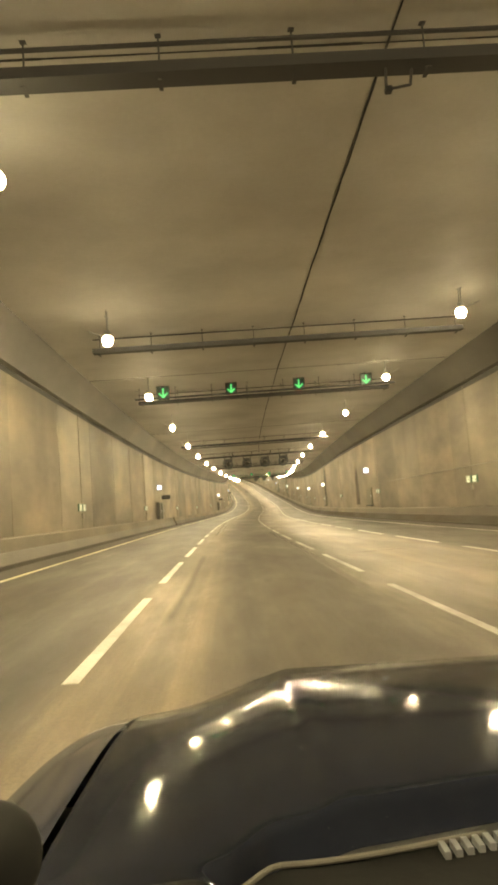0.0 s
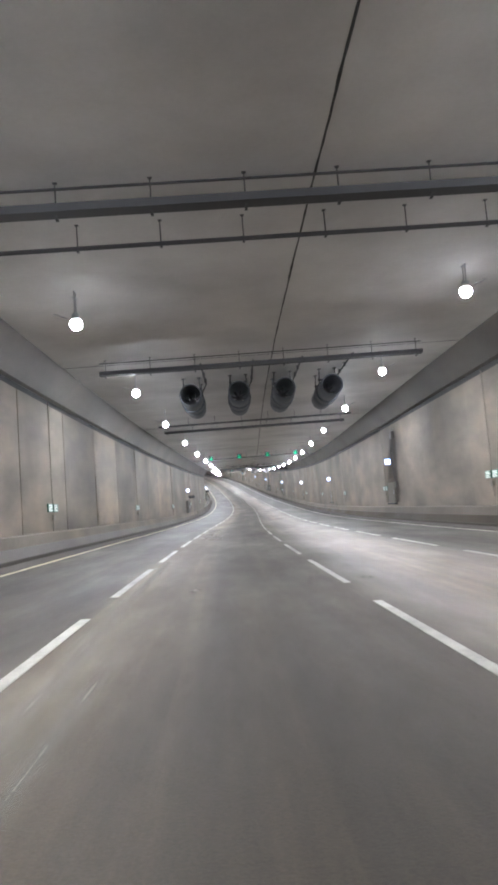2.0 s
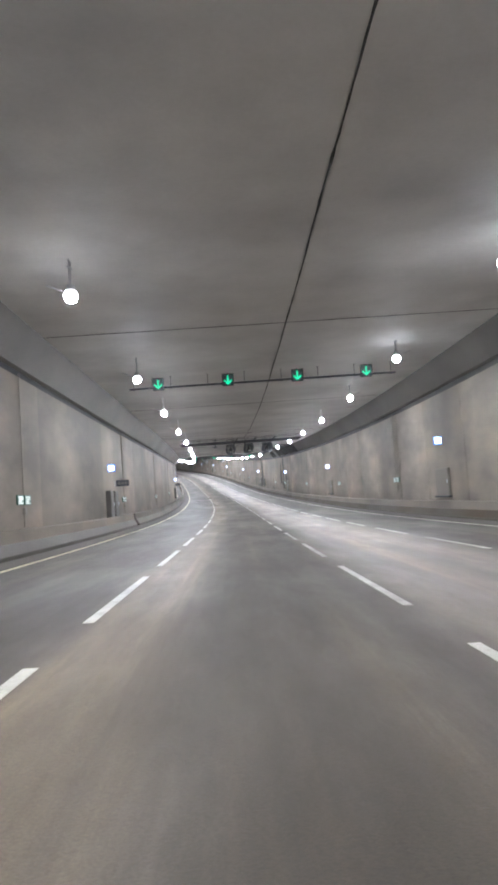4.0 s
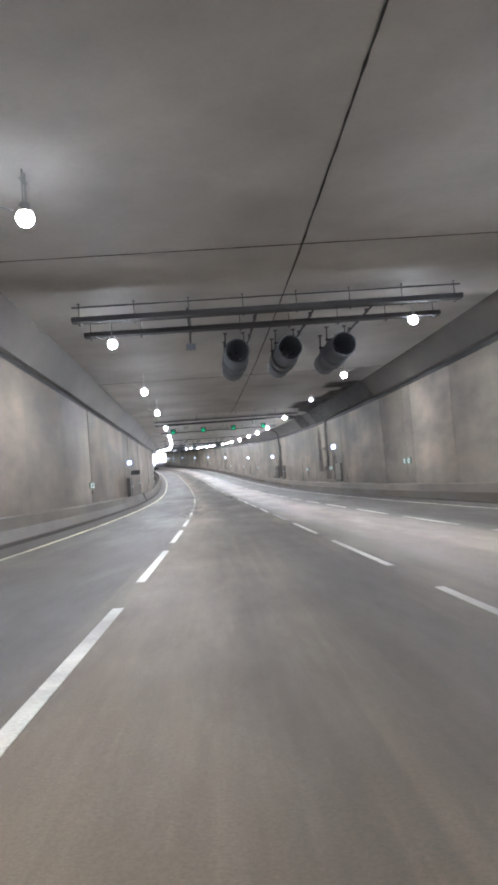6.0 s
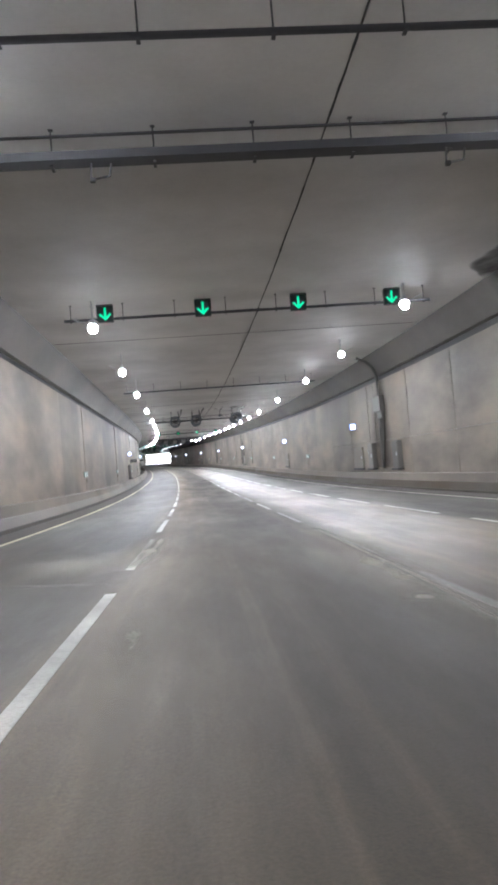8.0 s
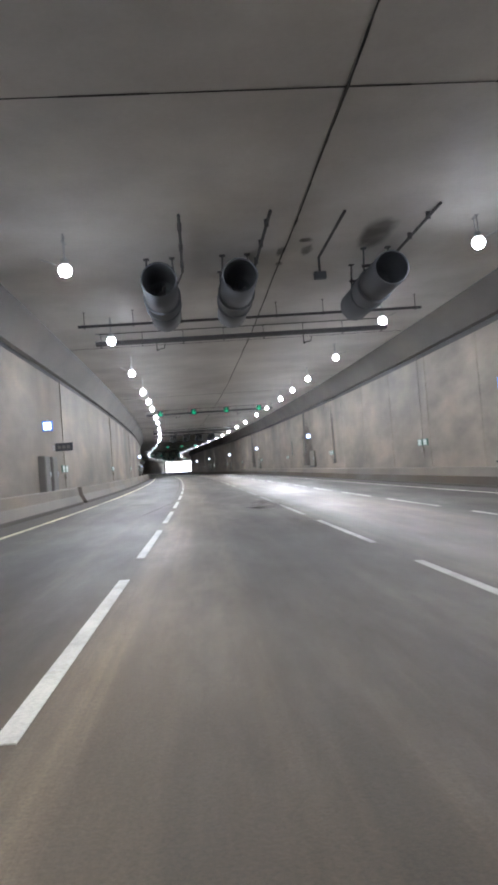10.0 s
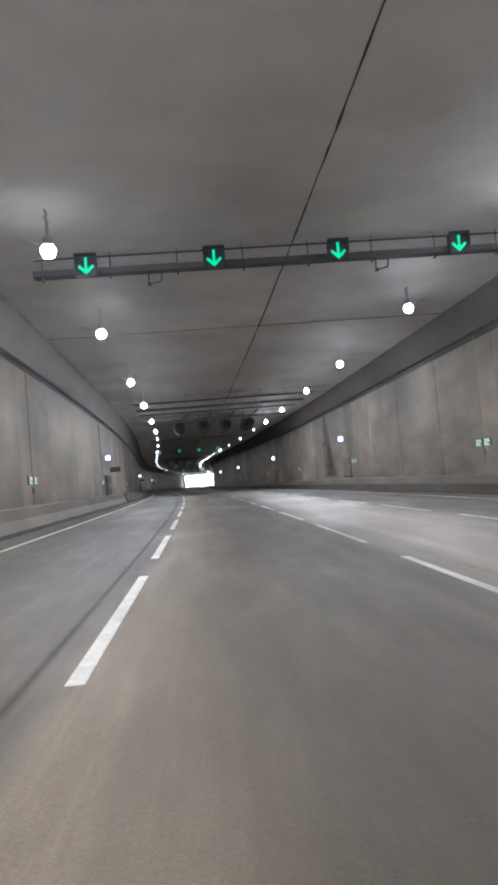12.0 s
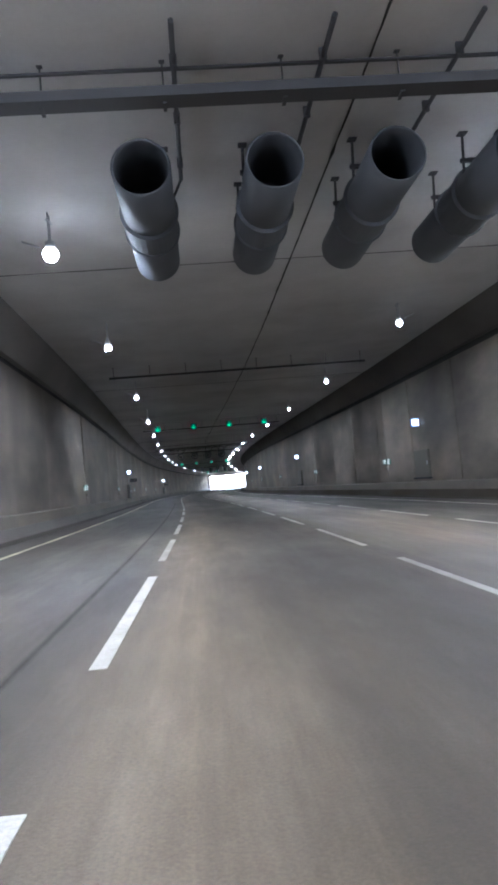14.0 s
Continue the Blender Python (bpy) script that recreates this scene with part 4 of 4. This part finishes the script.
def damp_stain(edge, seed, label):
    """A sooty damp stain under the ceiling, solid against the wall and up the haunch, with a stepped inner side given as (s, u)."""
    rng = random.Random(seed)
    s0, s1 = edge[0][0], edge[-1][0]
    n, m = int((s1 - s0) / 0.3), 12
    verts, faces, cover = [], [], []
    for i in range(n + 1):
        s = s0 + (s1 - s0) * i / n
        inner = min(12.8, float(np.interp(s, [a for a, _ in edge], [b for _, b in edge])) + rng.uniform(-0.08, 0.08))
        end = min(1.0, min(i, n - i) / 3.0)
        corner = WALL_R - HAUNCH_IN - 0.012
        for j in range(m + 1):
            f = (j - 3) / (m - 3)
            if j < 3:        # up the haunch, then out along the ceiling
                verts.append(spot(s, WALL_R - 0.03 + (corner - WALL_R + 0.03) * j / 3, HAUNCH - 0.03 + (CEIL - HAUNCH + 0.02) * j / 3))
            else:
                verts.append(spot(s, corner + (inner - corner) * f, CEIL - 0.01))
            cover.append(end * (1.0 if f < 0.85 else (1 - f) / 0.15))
        if i:
            a, b = (i - 1) * (m + 1), i * (m + 1)
            faces += [(a + j, a + j + 1, b + j + 1, b + j) for j in range(m)]
    o = mesh_object("ceiling_stain", verts, faces, DAMP)
    return tagged(cover_of(o, cover), label, "stain", kind="structure")


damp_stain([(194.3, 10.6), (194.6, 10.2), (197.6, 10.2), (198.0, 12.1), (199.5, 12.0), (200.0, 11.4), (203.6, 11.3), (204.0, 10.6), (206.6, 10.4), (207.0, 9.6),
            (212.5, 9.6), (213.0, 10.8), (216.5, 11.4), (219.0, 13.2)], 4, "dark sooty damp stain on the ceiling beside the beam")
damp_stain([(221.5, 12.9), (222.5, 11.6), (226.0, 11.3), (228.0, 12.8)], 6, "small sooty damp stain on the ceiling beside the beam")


for k, (s, u, a, b) in enumerate(((280.6, 4.1, 1.1, 0.28), (280.6, 4.95, 1.2, 0.42), (279.6, 4.75, 0.5, 0.5), (281.9, 4.2, 0.5, 0.3), (279.3, 6.9, 3.0, 1.2))):
    rng = random.Random(30 + k)
    verts, cover, faces = [spot(s, u, CEIL - 0.006)], [1.0], []
    for f, c in ((0.6, 0.9), (1.0, 0.0)):
        for i in range(18):
            w = 2 * math.pi * i / 18
            r = f * (1 + rng.uniform(-0.18, 0.18))
            verts.append(spot(s + 0.5 * a * r * math.sin(w), u + 0.5 * b * r * math.cos(w), CEIL - 0.006))
            cover.append(c)
    for i in range(18):
        j = (i + 1) % 18
        faces += [(0, 1 + i, 1 + j), (1 + i, 19 + i, 19 + j, 1 + j)]
    o = mesh_object("ceiling_stain", verts, faces, SOOT)
    tagged(cover_of(o, cover), "small sooty mark on the ceiling where a fan is missing", "stain", kind="structure")


def wall_stain(top, bottom, high, low, seed, label):
    """A dark run of dirty water down the wall: its two sides at the top and at the bottom, as metres along."""
    rng = random.Random(seed)
    n, m = 14, 10
    verts, faces, cover = [], [], []
    for i in range(n + 1):
        f = i / n
        a, b = (top[k] + (bottom[k] - top[k]) * f ** 0.8 + rng.uniform(-0.12, 0.12) for k in (0, 1))
        for j in range(m + 1):
            g = j / m
            verts.append(spot(a + (b - a) * g, WALL_R - 0.014, high + (low - high) * f))
            side = min(1.0, 4 * min(g, 1 - g))
            cover.append(side * min(1.0, 3.0 * f + 0.1) * (0.75 + rng.uniform(0, 0.25)))
        if i:
            p, q = (i - 1) * (m + 1), i * (m + 1)
            faces += [(p + j, p + j + 1, q + j + 1, q + j) for j in range(m)]
    o = mesh_object("wall_stain", verts, faces, SOOT)
    return tagged(cover_of(o, cover), label, "stain", kind="structure")


for k, (top, bottom, high, low) in enumerate((((210.9, 211.9), (207.8, 212.2), 3.9, 0.84), ((213.2, 214.6), (212.6, 215.6), 6.6, 0.84), ((216.4, 218.2), (215.8, 219.0), 6.6, 1.6),
                                              ((377.6, 379.2), (374.6, 379.9), 6.5, 0.84), ((87.2, 88.6), (87.0, 93.2), 6.6, 0.84), ((54.6, 56.4), (53.8, 57.0), 5.2, 0.84),
                                              ((331.0, 333.8), (327.2, 335.4), 6.0, 0.84), ((245.0, 247.6), (244.2, 250.0), 6.6, 0.84), ((318.9, 319.9), (318.7, 320.1), 6.4, 1.0))):
    wall_stain(top, bottom, high, low, 80 + k, "dark run of dirty water down the wall panels")

for s0, s1 in ((-40.0, 40.0), (229.1, 262.0)):
    wire = sweep("wall_cable", [(WALL_R - 0.04, 2.6), (WALL_R - 0.01, 2.585), (WALL_R - 0.01, 2.615)], s0, s1, CONDUIT, 3.0)
    tagged(wire, "thin dark cable clipped along the wall", "cable")

for s, low, high in ((229.1, 0.65, 2.6), (205.9, 0.9, 1.6)):
    bm = bmesh.new()
    tube(bm, (-0.02, 0, low), (-0.02, 0, high), 0.016, 8)
    box(bm, -0.06, 0.0, -0.06, 0.06, low - 0.08, low + 0.06, 0.008)
    o = part("cable_drop", bm, RUBBER)
    o.matrix_world = on_line(s, WALL_R, 0)
    tagged(o, "thin dark cable down the wall to a small box", "cable")

# ------------------------------------------------------------------ beyond the far mouth
for name, u0, u1, h0, h1 in (("portal_lintel", -6.9, 14.5, 6.9, 9.4), ("portal_pier", -6.9, -4.5, -0.9, 6.9)):
    o = sweep(name, [(u0, h0), (u1, h0), (u1, h1), (u0, h1)], S1 + 0.02, S1 + 1.2, BEAM, 1.2)
    tagged(o, "plain concrete frame of the tunnel's far mouth", "portal", kind="structure")

ground = mesh_object("ground", [(-3000, 500, 8.0), (3000, 500, 8.0), (3000, 4800, 60), (-3000, 4800, 60)], [(0, 1, 2, 3)], EARTH)
tagged(ground, "bare pale ground beyond the tunnel mouth", "ground", kind="structure")

# ------------------------------------------------------------------ the car in the lane


def car_paint():
    """Dark blue clear-coated paint with a film of dust and small specks."""
    m, t, b = nodes_of("dark_blue_paint")
    pos = t.nodes.new("ShaderNodeNewGeometry").outputs["Position"]
    dust, speck = noise_of(t, pos, 2.5, 6.0, 0.7), noise_of(t, pos, 240.0, 2.0, 0.5)
    c = ramp(t, dust, [(0.3, (0.014, 0.018, 0.03)), (0.75, (0.026, 0.03, 0.042))])
    c = mixed(t, "ADD", 1.0, c, ramp(t, speck, [(0.72, (0, 0, 0)), (0.8, (0.02, 0.02, 0.02))]))
    t.links.new(c, b.inputs["Base Color"])
    t.links.new(ramp(t, dust, [(0.3, grey(0.3)), (0.75, grey(0.5))]), b.inputs["Roughness"])
    b.inputs["Metallic"].default_value = 0.0
    b.inputs["Specular IOR Level"].default_value = 0.0
    b.inputs["Coat Weight"].default_value, b.inputs["Coat Roughness"].default_value, b.inputs["Coat IOR"].default_value = 1.0, 0.075, 1.5
    bump(t, b, speck, 0.05, 0.002)
    return m


PAINT = car_paint()
CAR_S, CAR_U = -13.59, 1.73


def smooth_step(x):
    x = max(0.0, min(1.0, x))
    return x * x * (3 - 2 * x)


def rear_crease(x):
    """Where the top of the bonnet turns down to the cowl."""
    return 0.665 + 0.055 * smooth_step((0.53 - abs(x)) / 0.06) + 0.045 * smooth_step((0.46 - abs(x)) / 0.3)


def rear_edge(x):
    return rear_crease(x) - 0.03 if abs(x) < 0.53 else 0.635 - 0.1 * (abs(x) - 0.53)


def bonnet_z(x, y):
    a = abs(x)
    centre = 0.905 - 0.008 * (y - 0.96) - (0.15 if y > 0.96 else 0.04) * (y - 0.96) ** 2
    side = 0.919 - 0.04 * (y - 0.8) - 0.06 * (y - 0.8) ** 2
    d = max(0.0, a - 0.41)
    z = centre + (side - centre) * smooth_step(d / 0.25)
    z += 0.007 * (1 - smooth_step((a - 0.385) / 0.05))
    z -= 0.22 * d - 0.35 * d * d if d < 0.15 else 0.0251 + 0.115 * (d - 0.15)
    z -= 0.15 * max(0.0, y - 1.05) ** 2 * smooth_step((a - 0.43) / 0.22)
    z -= 0.5 * max(0.0, y - 1.55) ** 2
    return z


def cowl_z(x):
    return 0.868 + 0.012 * smooth_step((abs(x) - 0.49) / 0.1)


def grid(bm, rows):
    vs = [[bm.verts.new(p) for p in row] for row in rows]
    for a, b in zip(vs, vs[1:]):
        for i in range(len(a) - 1):
            bm.faces.new((a[i], a[i + 1], b[i + 1], b[i]))
    return vs


def build_car():
    e = new("car")
    xs = [-0.7 + 1.4 * i / 140 for i in range(141)]
    bm = bmesh.new()
    rows = []
    for i in range(71):
        row = []
        for x in xs:
            crease, rear = rear_crease(x), rear_edge(x)
            if i < 6:
                f = i / 6
                y = rear + (crease - rear) * f
                z = bonnet_z(x, crease) - 0.035 * smooth_step((0.55 - abs(x)) / 0.05) * (1 - smooth_step(f))
            else:
                y = crease + (1.95 - crease) * (i - 6) / 64
                z = bonnet_z(x, y)
            row.append((x * (1 - 0.05 * max(0, y - 1.4)), y, z))
        rows.append(row)
    grid(bm, rows)
    bmesh.ops.solidify(bm, geom=bm.faces[:], thickness=0.015)
    part("bonnet", bm, PAINT, e, "glossy dark blue bonnet with a raised centre", smooth=True)
    for sgn in (-1, 1):
        bm = bmesh.new()
        rows = []
        for i in range(36):
            y = 0.35 + 0.05 * i
            row = []
            top_z = bonnet_z(0.7, max(0.55, y)) - 0.004
            for j in range(11):
                a = j / 10 * math.pi / 2
                row.append((sgn * (0.712 + 0.19 * math.sin(a)), y, top_z - 0.18 * (1 - math.cos(a))))
            low = 0.34 if abs(y - 1.35) > 0.42 else 0.34 + math.sqrt(max(0, 0.42 ** 2 - (y - 1.35) ** 2)) * 0.85
            row.append((sgn * 0.905, y, min(low, top_z - 0.2)))
            rows.append(row)
        grid(bm, rows)
        part("fender", bm, PAINT, e, smooth=True)
        bm = bmesh.new()
        box(bm, min(sgn * 0.55, sgn * 0.86), max(sgn * 0.55, sgn * 0.86), 1.99, 2.1, 0.45, 0.56, 0.03)
        part("headlight", bm, GLASSY, e, "clear headlight")
    bm = bmesh.new()
    box(bm, -0.86, 0.86, 1.98, 2.18, 0.22, 0.44, 0.06)
    part("bumper", bm, PAINT, e, smooth=False)
    bm = bmesh.new()
    rows = []
    for i in range(9):
        row = []
        for j in range(61):
            x = -0.7 + 1.4 * j / 60
            row.append((x, 0.34 + (rear_edge(x) - 0.004 - 0.34) * i / 8, cowl_z(x)))
        rows.append(row)
    grid(bm, rows)
    bmesh.ops.solidify(bm, geom=bm.faces[:], thickness=0.015)
    cowl = part("cowl", bm, TRIM, e, "matt black cowl under the windscreen")
    bm = bmesh.new()
    rod(bm, [(-0.69 + 0.01 * i, rear_edge(-0.69 + 0.01 * i) - 0.006, cowl_z(-0.69 + 0.01 * i) + 0.004) for i in range(44)], 0.003)
    part("rear_seal", bm, GREY_BOX, e, "dusty rubber seal")
    first = None
    for row, x0, count, back in ((0, -0.31, 52, 0.022), (1, -0.24, 41, 0.062)):
        for i in range(count):
            if first is None:
                bm = bmesh.new()
                box(bm, -0.003, 0.003, -0.011, 0.011, 0.0, 0.007)
                first = o = part("grille_bar", bm, STEEL, cowl, "worn metallic grille bar")
            else:
                o = new("grille_bar", first.data)
                o.parent = cowl
            x = x0 + 0.012 * i
            o.location = (x, rear_edge(x) - back, cowl_z(x))
    for x0 in (-0.62, 0.02):
        bm = bmesh.new()
        tube(bm, (x0, 0.44, 0.893), (x0 + 0.5, 0.41, 0.893), 0.007, 8)
        tube(bm, (x0, 0.43, 0.885), (x0 + 0.5, 0.4, 0.885), 0.006, 8, 0.004)
        part("wiper", bm, TRIM, e)
    bm = bmesh.new()
    rows = [[(x, y, z) for x, z in ((-0.9, 0.3), (-0.91, 0.6), (-0.88, 0.78), (-0.8, 0.83), (0.0, 0.835), (0.8, 0.83), (0.88, 0.78), (0.91, 0.6), (0.9, 0.3))] for y in (-2.3, -1.5, -0.5, 0.34)]
    grid(bm, rows)
    for y in (-2.3, 0.34):
        bm.faces.new([v for v in bm.verts if abs(v.co.y - y) < 1e-4])
    part("body", bm, PAINT, e)
    bm = bmesh.new()
    box(bm, -0.72, 0.72, -0.2, 0.335, 0.836, 0.86, 0.008)
    part("dashboard_top", bm, TRIM, e)
    bm = bmesh.new()
    box(bm, -0.7, 0.7, 0.6, 1.9, 0.3, 0.5)
    part("engine_bay", bm, BLACK, e)
    bm = bmesh.new()
    bmesh.ops.create_uvsphere(bm, u_segments=20, v_segments=12, radius=0.02, matrix=Matrix.Translation((-0.607, 0.3, 1.073)) @ Matrix.Diagonal((1, 0.7, 1.1, 1)))
    tube(bm, (-0.61, 0.3, 0.855), (-0.608, 0.3, 1.065), 0.017, 14)
    part("dashboard_knob", bm, TRIM, e, smooth=True)
    wheel = None
    for x in (-0.8, 0.8):
        for y in (-1.4, 1.35):
            if wheel is None:
                bm = bmesh.new()
                prof = [(0.2, -0.1), (0.3, -0.11), (0.325, -0.08), (0.325, 0.08), (0.3, 0.11), (0.2, 0.1), (0.2, -0.1)]
                rings = []
                for i in range(28):
                    a = 2 * math.pi * i / 28
                    rings.append([bm.verts.new((w, r * math.cos(a), r * math.sin(a))) for r, w in prof[:-1]])
                for i in range(28):
                    for j in range(6):
                        bm.faces.new((rings[i][j], rings[i][(j + 1) % 6], rings[(i + 1) % 28][(j + 1) % 6], rings[(i + 1) % 28][j]))
                wheel = o = part("wheel", bm, RUBBER, e, smooth=True)
                bm = bmesh.new()
                tube(bm, (-0.09, 0, 0), (0.09, 0, 0), 0.2, 24)
                rim = part("rim", bm, STEEL, wheel)
            else:
                o = new("wheel", wheel.data)
                o.parent = e
                r = new("rim", rim.data)
                r.parent = o
            o.location = (x, y, 0.325)
    return tagged(e, "dark blue car with a glossy dusty bonnet standing in its lane", "car")


GLASSY = plain("headlight_glass", (0.5, 0.5, 0.5), 0.1)
car = build_car()
car.matrix_basis = on_line(CAR_S, CAR_U, road_z(CAR_U) + 0.002) @ Matrix.Rotation(math.atan(-FALL), 4, "Y")
